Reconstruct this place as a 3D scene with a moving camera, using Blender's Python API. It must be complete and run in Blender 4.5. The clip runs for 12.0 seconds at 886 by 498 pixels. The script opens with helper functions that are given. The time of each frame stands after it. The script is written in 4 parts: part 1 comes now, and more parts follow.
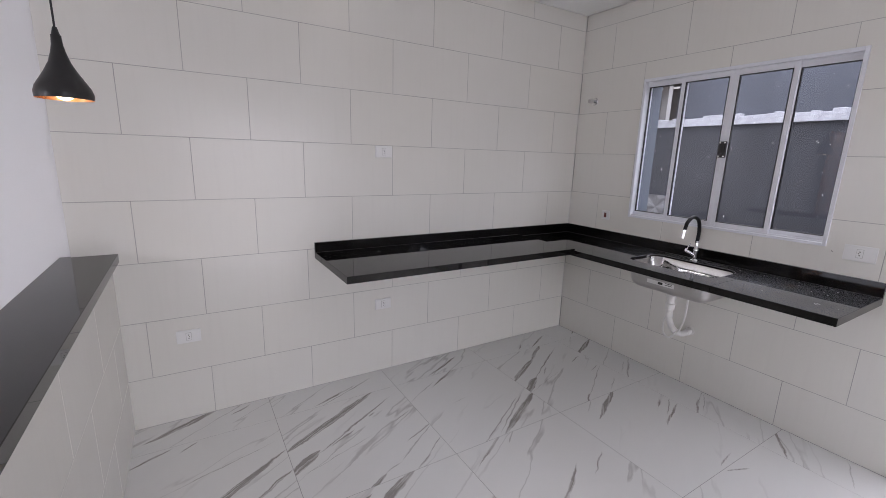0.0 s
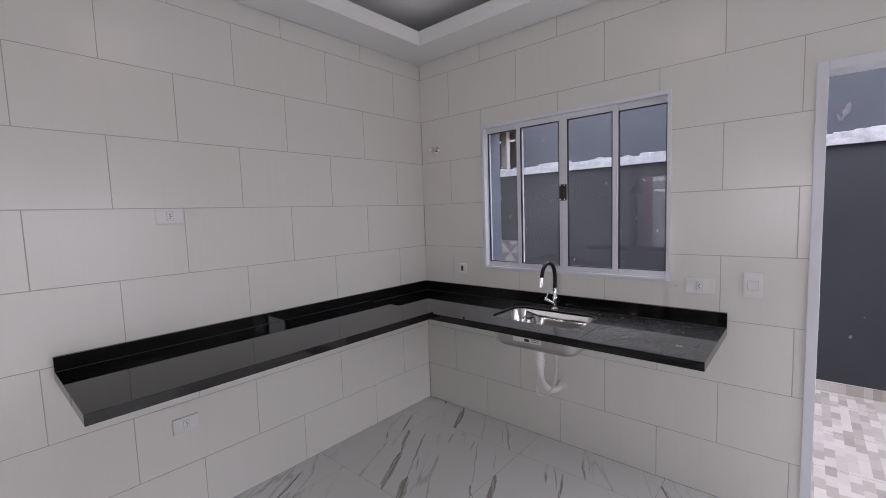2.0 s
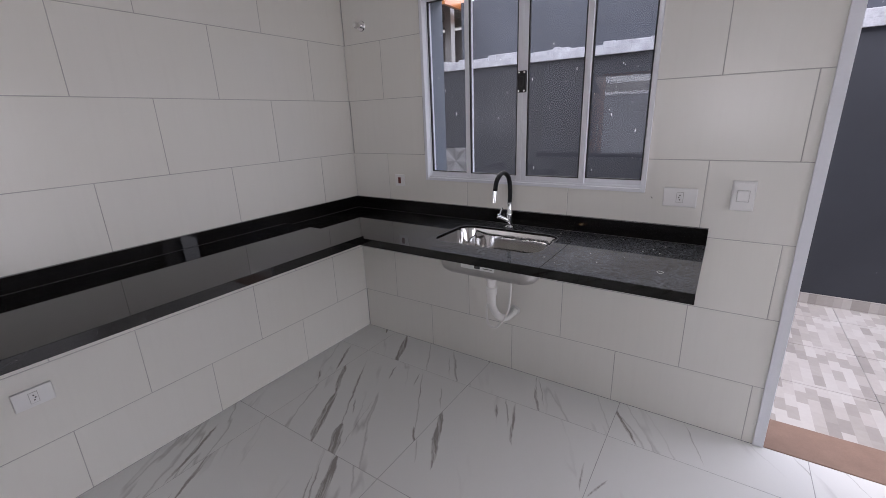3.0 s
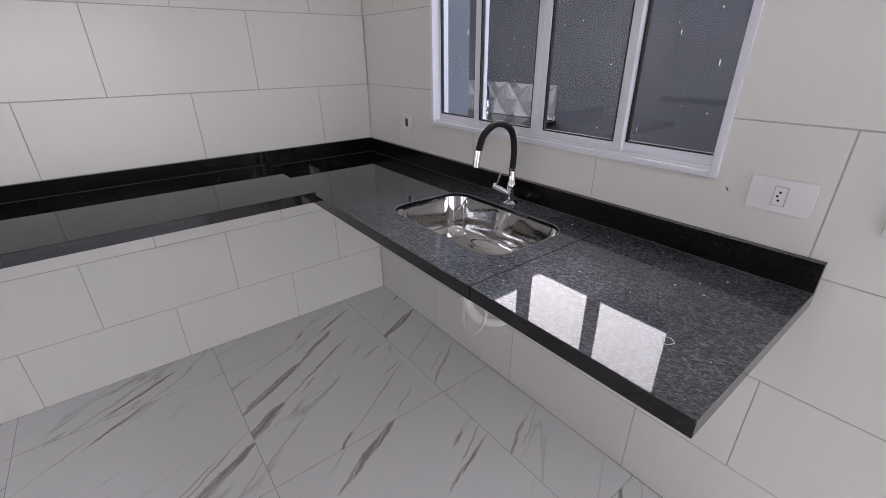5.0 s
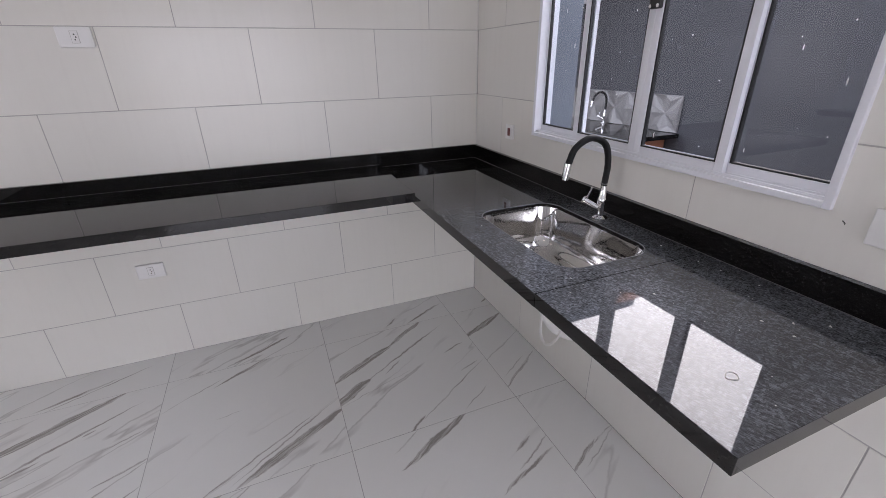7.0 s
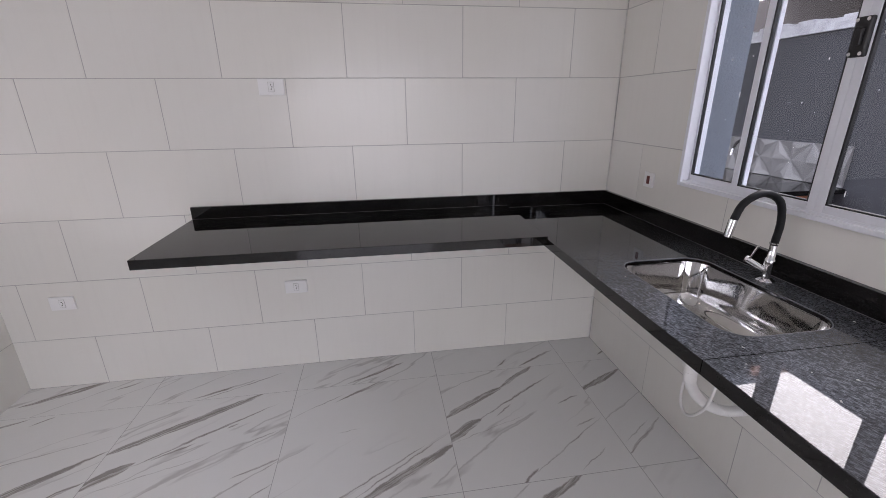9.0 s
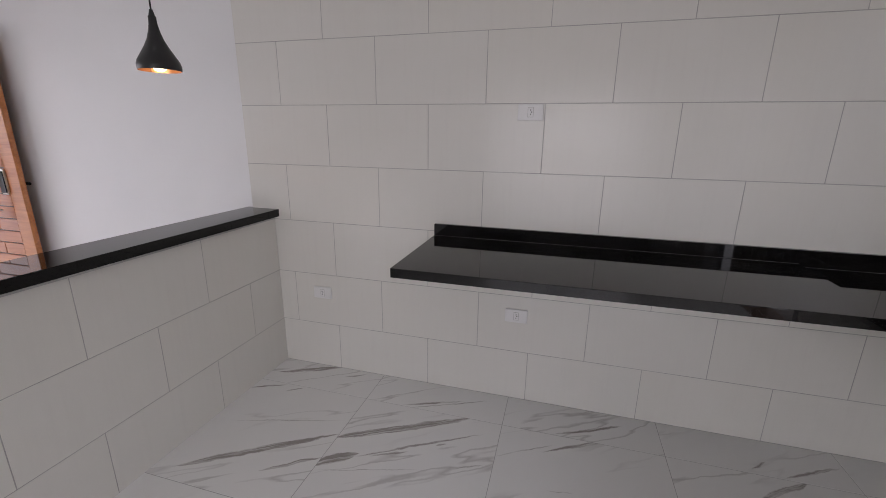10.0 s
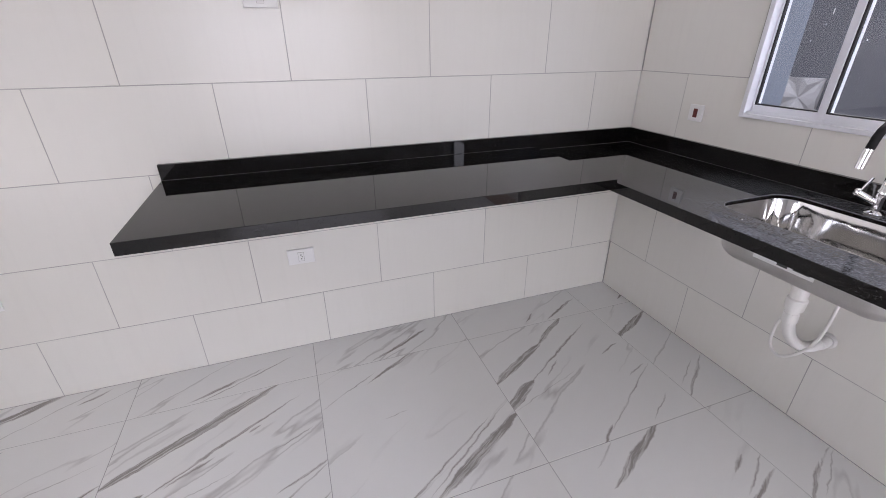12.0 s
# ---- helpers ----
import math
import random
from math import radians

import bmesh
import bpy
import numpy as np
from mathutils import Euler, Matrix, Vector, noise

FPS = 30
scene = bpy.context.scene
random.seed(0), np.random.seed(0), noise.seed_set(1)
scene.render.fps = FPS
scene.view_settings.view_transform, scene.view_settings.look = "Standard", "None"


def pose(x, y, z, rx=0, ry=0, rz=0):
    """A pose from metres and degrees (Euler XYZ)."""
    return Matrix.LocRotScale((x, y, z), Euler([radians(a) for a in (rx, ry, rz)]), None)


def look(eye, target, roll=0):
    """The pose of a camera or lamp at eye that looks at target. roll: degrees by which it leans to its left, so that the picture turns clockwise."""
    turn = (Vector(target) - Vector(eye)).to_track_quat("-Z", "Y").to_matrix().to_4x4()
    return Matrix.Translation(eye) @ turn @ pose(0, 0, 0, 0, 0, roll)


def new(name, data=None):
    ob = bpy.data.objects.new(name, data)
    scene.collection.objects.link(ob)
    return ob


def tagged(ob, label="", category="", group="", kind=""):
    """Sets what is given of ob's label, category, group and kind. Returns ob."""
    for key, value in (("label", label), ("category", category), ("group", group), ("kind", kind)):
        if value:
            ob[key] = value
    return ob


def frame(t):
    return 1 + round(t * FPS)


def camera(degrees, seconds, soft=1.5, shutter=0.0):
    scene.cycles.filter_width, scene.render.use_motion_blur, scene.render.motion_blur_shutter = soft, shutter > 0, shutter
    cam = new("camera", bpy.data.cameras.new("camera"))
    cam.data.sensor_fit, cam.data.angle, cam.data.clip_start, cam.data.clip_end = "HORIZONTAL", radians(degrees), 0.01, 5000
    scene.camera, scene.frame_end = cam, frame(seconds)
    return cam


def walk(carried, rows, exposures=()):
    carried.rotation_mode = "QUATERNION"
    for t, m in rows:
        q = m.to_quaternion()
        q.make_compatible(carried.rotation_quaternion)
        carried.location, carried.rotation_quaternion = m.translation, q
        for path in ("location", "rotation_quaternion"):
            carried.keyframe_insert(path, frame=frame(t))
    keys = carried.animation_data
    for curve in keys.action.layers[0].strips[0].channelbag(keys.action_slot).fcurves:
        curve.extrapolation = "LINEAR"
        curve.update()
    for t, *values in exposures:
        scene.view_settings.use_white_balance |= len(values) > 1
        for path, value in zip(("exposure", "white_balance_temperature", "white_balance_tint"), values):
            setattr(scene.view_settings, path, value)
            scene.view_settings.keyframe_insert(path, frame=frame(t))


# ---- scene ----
cam = camera(93.0, 12.0, soft=0.85)
EXPOSURES = [(0.0, 1.1, 6560, 20), (1.5, 0.95, 6560, 21), (3.0, 0.87, 6560, 20), (4.8, 1.15, 6540, 20), (7.0, 1.25, 6540, 20), (9.0, 1.2, 6600, 21),
             (9.6, 1.2, 6700, 20), (10.0, 0.78, 6780, 20), (10.4, 0.48, 6800, 19), (10.9, 0.46, 6780, 19), (11.4, 1.2, 6600, 20), (12.0, 1.65, 6560, 21)]
PATH = [
    (0, (-2.902, -2.601, 1.518), (-1.881, -0.935, 1.091), 1.7),
    (0.5, (-2.828, -2.596, 1.533), (-1.511, -1.135, 1.172), 2.0),
    (1, (-2.775, -2.539, 1.568), (-1.314, -1.184, 1.399), 0.1),
    (1.5, (-2.624, -2.464, 1.581), (-1.141, -1.122, 1.547), -1.7),
    (2, (-2.458, -2.332, 1.514), (-0.955, -1.023, 1.343), -1.9),
    (2.5, (-2.256, -2.11, 1.486), (-0.677, -0.961, 1.053), -1.2),
    (3, (-2.05, -2.069, 1.456), (-0.467, -1.001, 0.864), -2.0),
    (3.2, (-1.945, -2.092, 1.444), (-0.379, -1.007, 0.836), -2.1),
    (4.8, (-1.247, -2.136, 1.397), (0.019, -0.836, 0.557), -0.6),
    (5, (-1.182, -2.177, 1.402), (-0.07, -0.744, 0.56), -0.5),
    (5.5, (-1.116, -2.264, 1.424), (-0.434, -0.579, 0.592), -1.0),
    (6, (-1.105, -2.293, 1.421), (-0.541, -0.557, 0.603), -2.2),
    (6.5, (-1.077, -2.306, 1.408), (-0.224, -0.695, 0.584), -1.0),
    (7, (-1.151, -2.283, 1.432), (-0.465, -0.591, 0.615), -1.0),
    (7.2, (-1.209, -2.277, 1.449), (-0.686, -0.517, 0.658), -0.6),
    (8.8, (-1.244, -2.263, 1.45), (-0.918, -0.409, 0.777), -1.0),
    (9, (-1.303, -2.251, 1.456), (-1.021, -0.381, 0.804), -0.6),
    (9.5, (-1.506, -2.221, 1.459), (-1.844, -0.33, 0.903), -1.0),
    (10, (-1.608, -2.11, 1.44), (-2.133, -0.254, 0.91), 0.7),
    (10.5, (-1.681, -1.93, 1.451), (-2.37, -0.125, 0.931), -0.9),
    (10.8, (-1.73, -1.891, 1.439), (-2.458, -0.102, 0.92), -0.8),
    (11, (-1.765, -1.887, 1.428), (-2.477, -0.121, 0.817), -1.8),
    (11.5, (-1.83, -1.867, 1.342), (-1.898, -0.157, 0.307), -3.4),
    (12, (-1.759, -1.865, 1.384), (-1.153, -0.172, 0.508), -0.3),
]
walk(cam, [(t, look(eye, target, roll)) for t, eye, target, roll in PATH], exposures=EXPOSURES)

# ---- world, sun, large lights, exposure ----
world = bpy.data.worlds.new("overcast")
scene.world = world
world.use_nodes = True
wn = world.node_tree
sky = wn.nodes.new("ShaderNodeTexSky")
sky.sky_type = "NISHITA"
sky.sun_disc = False
sky.sun_elevation, sky.sun_rotation = radians(38), radians(55)
sky.air_density, sky.dust_density, sky.ozone_density = 1.0, 2.0, 1.0
# a bright cloud layer veils most of the blue
veil = wn.nodes.new("ShaderNodeMix")
veil.data_type = "RGBA"
veil.inputs[0].default_value = 0.75
veil.inputs[7].default_value = (19.3, 20.2, 22.0, 1)
wn.links.new(sky.outputs["Color"], veil.inputs[6])
wn.links.new(veil.outputs[2], wn.nodes["Background"].inputs["Color"])
wn.nodes["Background"].inputs["Strength"].default_value = 0.15


def sun_lamp(strength, elevation, azimuth, angle, colour):
    d = bpy.data.lights.new("sun", "SUN")
    d.energy, d.angle, d.color = strength, radians(angle), colour
    ob = new("sun", d)
    ob.matrix_world = look((0, 0, 20), (-20 * math.sin(radians(azimuth)) / math.tan(radians(elevation)), -20 * math.cos(radians(azimuth)) / math.tan(radians(elevation)), 0))
    return ob


sun_lamp(0.8, 38, 55, 40, (1.0, 0.96, 0.9))


def opening_lamp(name, c, width, height, toward, watts, colour):
    """Area lamp in a wall opening: skylight in the west, added fill in the south."""
    d = bpy.data.lights.new(name, "AREA")
    d.shape, d.size, d.size_y = "RECTANGLE", width, height
    d.energy, d.color, d.spread = watts, colour, radians(160)
    ob = new(name, d)
    ob.matrix_world = look(c, (c[0] + toward[0], c[1] + toward[1], c[2]))
    return ob


SKYLIGHT = (0.95, 0.965, 0.98)
opening_lamp("skylight_front_window", (-6.28, -2.1, 1.55), 1.2, 1.0, (1, 0), 7.5, SKYLIGHT)
# fill lamp in an invented south opening, evens out the kitchen's light
opening_lamp("fill_south_opening", (-1.6, -6.56, 1.05), 2.6, 2.05, (0, 1), 5.5, SKYLIGHT)

# ---- materials ----


def node_material(name):
    m = bpy.data.materials.new(name)
    m.use_nodes = True
    return m, m.node_tree, m.node_tree.nodes["Principled BSDF"]


def add(nt, kind, **values):
    n = nt.nodes.new(kind)
    for key, v in values.items():
        n.inputs[key.replace("_", " ")].default_value = v
    return n


def ramp(nt, src, stops):
    r = nt.nodes.new("ShaderNodeValToRGB")
    el = r.color_ramp.elements
    while len(el) < len(stops):
        el.new(0.5)
    for e, (p, c) in zip(el, stops):
        e.position, e.color = p, (c, c, c, 1) if isinstance(c, (int, float)) else (*c, 1)
    nt.links.new(src, r.inputs["Fac"])
    return r.outputs["Color"]


def math_node(nt, op, a, b=None, c=None, clamp=False):
    n = nt.nodes.new("ShaderNodeMath")
    n.operation, n.use_clamp = op, clamp
    for i, v in enumerate((a, b, c)):
        if v is None:
            continue
        if isinstance(v, (int, float)):
            n.inputs[i].default_value = v
        else:
            nt.links.new(v, n.inputs[i])
    return n.outputs[0]


def mix_colour(nt, fac, a, b, blend="MIX"):
    n = nt.nodes.new("ShaderNodeMix")
    n.data_type, n.blend_type = "RGBA", blend
    for sock, v in ((n.inputs[0], fac), (n.inputs[6], a), (n.inputs[7], b)):
        if isinstance(v, (int, float)):
            sock.default_value = v
        elif isinstance(v, tuple):
            sock.default_value = (*v, 1)
        else:
            nt.links.new(v, sock)
    return n.outputs[2]


def coords(nt, scale=(1, 1, 1), rot=(0, 0, 0), kind="Object"):
    tc = nt.nodes.new("ShaderNodeTexCoord")
    mp = nt.nodes.new("ShaderNodeMapping")
    mp.inputs["Scale"].default_value, mp.inputs["Rotation"].default_value = scale, rot
    nt.links.new(tc.outputs[kind], mp.inputs["Vector"])
    return mp.outputs["Vector"]


def world_coords(nt):
    return nt.nodes.new("ShaderNodeNewGeometry").outputs["Position"]


def noise_tex(nt, vec, scale, detail=4.0, rough=0.55, distort=0.0):
    n = add(nt, "ShaderNodeTexNoise", Scale=scale, Detail=detail, Roughness=rough, Distortion=distort)
    nt.links.new(vec, n.inputs["Vector"])
    return n.outputs["Fac"]


def along(nt, vec, degrees, scale):
    """Coordinates turned about z first and stretched afterwards."""
    turn = nt.nodes.new("ShaderNodeMapping")
    turn.inputs["Rotation"].default_value = (0, 0, radians(-degrees))
    nt.links.new(vec, turn.inputs["Vector"])
    size = nt.nodes.new("ShaderNodeMapping")
    size.inputs["Scale"].default_value = scale
    nt.links.new(turn.outputs[0], size.inputs["Vector"])
    return size.outputs[0]


def bump(nt, b, height, strength, distance=0.002):
    n = add(nt, "ShaderNodeBump", Strength=strength, Distance=distance)
    nt.links.new(height, n.inputs["Height"])
    nt.links.new(n.outputs["Normal"], b.inputs["Normal"])


def surface(name, colour, rough=0.5, metal=0.0, vary=0.08, scale=6.0, fine=80.0, bumps=0.05, spec=0.5, coat=0.0, dist=0.001):
    """A painted, moulded or cast surface with two scales of unevenness."""
    m, nt, b = node_material(name)
    p = world_coords(nt)
    big, small = noise_tex(nt, p, scale, 3), noise_tex(nt, p, fine, 3)
    k = math_node(nt, "ADD", math_node(nt, "MULTIPLY", big, 0.7), math_node(nt, "MULTIPLY", small, 0.3))
    lo = tuple(max(0, c * (1 - vary)) for c in colour)
    hi = tuple(min(1, c * (1 + vary)) for c in colour)
    nt.links.new(mix_colour(nt, ramp(nt, k, [(0.3, 0.0), (0.7, 1.0)]), lo, hi), b.inputs["Base Color"])
    nt.links.new(math_node(nt, "MULTIPLY_ADD", big, 0.12, rough - 0.06, True), b.inputs["Roughness"])
    b.inputs["Metallic"].default_value = metal
    b.inputs["Specular IOR Level"].default_value = spec
    b.inputs["Coat Weight"].default_value = coat
    if bumps:
        bump(nt, b, small, bumps, dist)
    return m


def wall_tile_material():
    """Cream glazed wall tile with faint vertical brush streaks, each tile a touch different."""
    m, nt, b = node_material("glazed_wall_tile")
    p = world_coords(nt)
    mp = nt.nodes.new("ShaderNodeMapping")
    mp.inputs["Scale"].default_value = (38, 38, 2.2)
    nt.links.new(p, mp.inputs["Vector"])
    streak = noise_tex(nt, mp.outputs["Vector"], 1.0, 3)
    cloud = noise_tex(nt, p, 1.6, 3)
    rnd = nt.nodes.new("ShaderNodeObjectInfo").outputs["Random"]
    base = mix_colour(nt, ramp(nt, cloud, [(0.3, 0.0), (0.7, 1.0)]), (0.735, 0.715, 0.662), (0.752, 0.734, 0.684))
    grain = noise_tex(nt, p, 520.0, 2)
    base = mix_colour(nt, math_node(nt, "MULTIPLY", ramp(nt, grain, [(0.35, 0.0), (0.65, 1.0)]), 0.10), base, (0.60, 0.585, 0.55))
    base = mix_colour(nt, math_node(nt, "MULTIPLY", rnd, 0.35), base, (0.72, 0.71, 0.68))
    base = mix_colour(nt, math_node(nt, "MULTIPLY", ramp(nt, streak, [(0.5, 0.0), (0.75, 1.0)]), 0.12), base, (0.62, 0.6, 0.56))
    nt.links.new(base, b.inputs["Base Color"])
    nt.links.new(math_node(nt, "MULTIPLY_ADD", cloud, 0.06, 0.19), b.inputs["Roughness"])
    bump(nt, b, noise_tex(nt, p, 2.5, 2), 0.05, 0.004)
    return m


# printed veins of the floor tiles, in metres from each tile's corner: start, end, half width
PRINT_A = [(0.45, 0.65, 0.6, 0.75, 0.012), (0.66, 0.64, 0.76, 0.72, 0.005), (0.05, 0.2, 0.3, 0.36, 0.016), (0.3, 0.1, 0.62, 0.27, 0.007)]
PRINT_B = [(0.16, 0.06, 0.76, 0.46, 0.022), (0.54, 0.15, 0.76, 0.3, 0.013), (0.06, 0.66, 0.26, 0.75, 0.010), (0.28, 0.69, 0.37, 0.75, 0.008), (0.17, 0.39, 0.74, 0.56, 0.005)]
PRINT_C = [(0.12, 0.09, 0.49, 0.26, 0.022), (0.54, 0.16, 0.66, 0.23, 0.009)]
PRINT_D = [(0.15, 0.66, 0.28, 0.73, 0.010), (0.26, 0.63, 0.52, 0.77, 0.024), (0.05, 0.22, 0.42, 0.45, 0.014), (0.36, 0.3, 0.62, 0.41, 0.006)]
PRINT_E = [(-0.03, 0.42, 0.61, 0.77, 0.027), (-0.04, 0.24, 0.15, 0.37, 0.030), (0.13, 0.34, 0.69, 0.67, 0.009), (0.21, 0.37, 0.37, 0.45, 0.009), (0.0, 0.22, 0.46, 0.36, 0.004),
           (0.48, 0.52, 0.53, 0.55, 0.007), (0.57, 0.4, 0.73, 0.47, 0.005), (0.58, 0.21, 0.78, 0.3, 0.008), (0.27, -0.02, 0.39, 0.05, 0.013), (0.38, 0.05, 0.49, 0.09, 0.006),
           (0.48, 0.085, 0.78, 0.29, 0.006), (0.52, -0.01, 0.66, 0.08, 0.008), (0.64, 0.07, 0.77, 0.17, 0.005)]
PRINT_F = [(0.22, 0.01, 0.54, 0.14, 0.011), (0.25, -0.01, 0.67, 0.18, 0.006)]
PRINT_G = [(0.05, 0.63, 0.33, 0.79, 0.010), (0.3, 0.69, 0.39, 0.77, 0.007), (0.1, 0.14, 0.5, 0.4, 0.012), (0.52, 0.3, 0.7, 0.4, 0.006)]
PRINT_H = [(0.33, 0.0, 0.79, 0.26, 0.024), (0.18, -0.01, 0.65, 0.27, 0.007), (0.3, 0.01, 0.77, 0.33, 0.006), (-0.01, 0.53, 0.26, 0.69, 0.005), (0.21, 0.63, 0.66, 0.87, 0.012), (0.24, 0.4, 0.35, 0.42, 0.004)]
PRINT_I = [(0.25, 0.0, 0.6, 0.17, 0.011)]
PRINT_J = [(0.37, 0.75, 0.5, 0.7, 0.007), (0.1, 0.3, 0.34, 0.42, 0.010), (0.4, 0.16, 0.58, 0.25, 0.006)]
PRINT_K = [(0.15, 0.68, 0.28, 0.76, 0.006), (0.16, 0.6, 0.53, 0.78, 0.020), (0.47, 0.36, 0.76, 0.47, 0.011), (0.6, 0.5, 0.7, 0.55, 0.008), (0.57, 0.42, 0.77, 0.53, 0.006), (0.38, 0.02, 0.55, 0.05, 0.006)]
PRINT_L = [(-0.03, 0.41, 0.35, 0.62, 0.022), (0.31, 0.6, 0.59, 0.79, 0.016), (-0.04, 0.26, 0.17, 0.39, 0.028), (0.13, 0.37, 0.67, 0.69, 0.008), (-0.01, 0.25, 0.39, 0.38, 0.004), (0.24, 0.39, 0.35, 0.47, 0.006),
           (0.57, 0.43, 0.71, 0.48, 0.007), (0.23, -0.02, 0.34, 0.06, 0.009), (0.31, 0.03, 0.75, 0.31, 0.006), (0.6, 0.26, 0.72, 0.31, 0.005), (0.51, 0.02, 0.68, 0.12, 0.005)]
PRINT_M = [(0.48, 0.01, 0.75, 0.15, 0.010), (0.36, 0.03, 0.44, 0.1, 0.007)]
PRINT_N = [(0.3, 0.83, 0.0, 0.63, 0.011), (0.29, 0.47, 0.02, 0.37, 0.004), (0.29, 0.06, 0.1, -0.05, 0.005)]
PRINT_O = [(-0.02, 0.33, 0.17, 0.43, 0.011), (0.14, 0.41, 0.29, 0.46, 0.005), (0.05, 0.33, 0.29, 0.45, 0.004)]
PRINT_P = [(-0.06, 0.49, 0.3, 0.66, 0.021), (-0.04, 0.05, 0.27, 0.26, 0.009), (0.0, 0.13, 0.2, 0.25, 0.004)]
PRINT_Q = [(0.23, 0.05, 0.35, 0.12, 0.011)]
TILE_PRINTS = {(-3, -1): PRINT_A, (-3, 0): PRINT_B, (-3, 1): PRINT_C, (-2, -1): PRINT_D, (-2, 0): PRINT_E, (-2, 1): PRINT_F, (-1, -1): PRINT_G, (-1, 0): PRINT_H, (-1, 1): PRINT_I,
               (0, -2): PRINT_J, (0, -1): PRINT_K, (0, 0): PRINT_L, (0, 1): PRINT_M, (1, -2): PRINT_N, (1, -1): PRINT_O, (1, 0): PRINT_P, (1, 1): PRINT_Q}
SPARE_PRINTS = [PRINT_B, PRINT_E, PRINT_H, PRINT_K, PRINT_D, PRINT_L]


def marble_floor_material(i, j, corner):
    """Polished white porcelain printed with grey-brown marble veins; each tile has its own print."""
    m, nt, b = node_material("marble_porcelain")
    veins = TILE_PRINTS.get((i, j), SPARE_PRINTS[(i * 5 + j * 3) % len(SPARE_PRINTS)])
    p = world_coords(nt)
    sep = nt.nodes.new("ShaderNodeSeparateXYZ")
    wob = noise_tex(nt, p, 9.0, 4, 0.6)
    wob2 = noise_tex(nt, p, 33.0, 3, 0.6)
    shift = nt.nodes.new("ShaderNodeVectorMath")
    shift.operation = "ADD"
    comb = nt.nodes.new("ShaderNodeCombineXYZ")
    off = math_node(nt, "MULTIPLY_ADD", wob, 0.024, -0.012)
    off2 = math_node(nt, "MULTIPLY_ADD", wob2, 0.008, -0.004)
    nt.links.new(math_node(nt, "ADD", off, off2), comb.inputs[0])
    nt.links.new(math_node(nt, "SUBTRACT", off2, off), comb.inputs[1])
    nt.links.new(p, shift.inputs[0])
    nt.links.new(comb.outputs[0], shift.inputs[1])
    nt.links.new(shift.outputs[0], sep.inputs[0])
    X, Y = sep.outputs[0], sep.outputs[1]
    mask = None
    patch = noise_tex(nt, along(nt, p, 31, (6, 22, 1)), 1.0, 3, 0.6)
    for u0, v0, u1, v1, w in veins:
        x0, y0, x1, y1 = corner[0] + u0, corner[1] + v0, corner[0] + u1, corner[1] + v1
        length = math.hypot(x1 - x0, y1 - y0)
        ux, uy = (x1 - x0) / length, (y1 - y0) / length
        cx, cy = (x0 + x1) / 2, (y0 + y1) / 2
        run = math_node(nt, "ADD", math_node(nt, "MULTIPLY_ADD", X, ux, -cx * ux - cy * uy), math_node(nt, "MULTIPLY", Y, uy))
        across = math_node(nt, "ADD", math_node(nt, "MULTIPLY_ADD", X, -uy, cx * uy - cy * ux), math_node(nt, "MULTIPLY", Y, ux))
        taper = math_node(nt, "SUBTRACT", 1.0, math_node(nt, "POWER", math_node(nt, "ABSOLUTE", math_node(nt, "MULTIPLY", run, 1.9 / length)), 3.0), None, True)
        width = math_node(nt, "MULTIPLY", math_node(nt, "MULTIPLY", taper, math_node(nt, "MULTIPLY_ADD", patch, 0.9, 0.35)), 1.2 * w)
        k = math_node(nt, "MULTIPLY", math_node(nt, "SUBTRACT", width, math_node(nt, "ABSOLUTE", across)), 160.0, None, True)
        mask = k if mask is None else math_node(nt, "MAXIMUM", mask, k)
    # the print breaks each vein into fine parallel strands
    grain = along(nt, shift.outputs[0], 31, (5, 75, 1))
    strands = ramp(nt, noise_tex(nt, grain, 1.0, 4, 0.6), [(0.36, 0.3), (0.54, 1.0)])
    mask = math_node(nt, "MULTIPLY", mask, strands)
    # thin hairline veins along the same run
    rot = along(nt, shift.outputs[0], 31, (0.9, 6.5, 1))
    rnd = nt.nodes.new("ShaderNodeObjectInfo").outputs["Random"]
    comb2 = nt.nodes.new("ShaderNodeCombineXYZ")
    nt.links.new(math_node(nt, "MULTIPLY", rnd, 31.0), comb2.inputs[0])
    nt.links.new(math_node(nt, "MULTIPLY", rnd, 17.0), comb2.inputs[1])
    move = nt.nodes.new("ShaderNodeVectorMath")
    nt.links.new(rot, move.inputs[0])
    nt.links.new(comb2.outputs[0], move.inputs[1])
    line = noise_tex(nt, move.outputs[0], 0.8, 3, 0.5)
    ridge = math_node(nt, "ABSOLUTE", math_node(nt, "SUBTRACT", line, 0.5))
    hair = math_node(nt, "SUBTRACT", 1.0, math_node(nt, "MULTIPLY", ridge, 60.0), None, True)
    gate = ramp(nt, noise_tex(nt, move.outputs[0], 0.55, 2, 0.5), [(0.47, 0.0), (0.58, 1.0)])
    hair = math_node(nt, "MULTIPLY", hair, gate)
    cloud = ramp(nt, noise_tex(nt, move.outputs[0], 0.9, 4, 0.55), [(0.45, 0.0), (0.8, 1.0)])
    base = mix_colour(nt, math_node(nt, "MULTIPLY", ramp(nt, noise_tex(nt, p, 430.0, 2), [(0.35, 0.0), (0.65, 1.0)]), 0.10), (0.83, 0.83, 0.815), (0.70, 0.70, 0.69))
    base = mix_colour(nt, math_node(nt, "MULTIPLY", cloud, 0.10), base, (0.70, 0.70, 0.69))
    base = mix_colour(nt, math_node(nt, "MULTIPLY", hair, 0.5), base, (0.36, 0.34, 0.33))
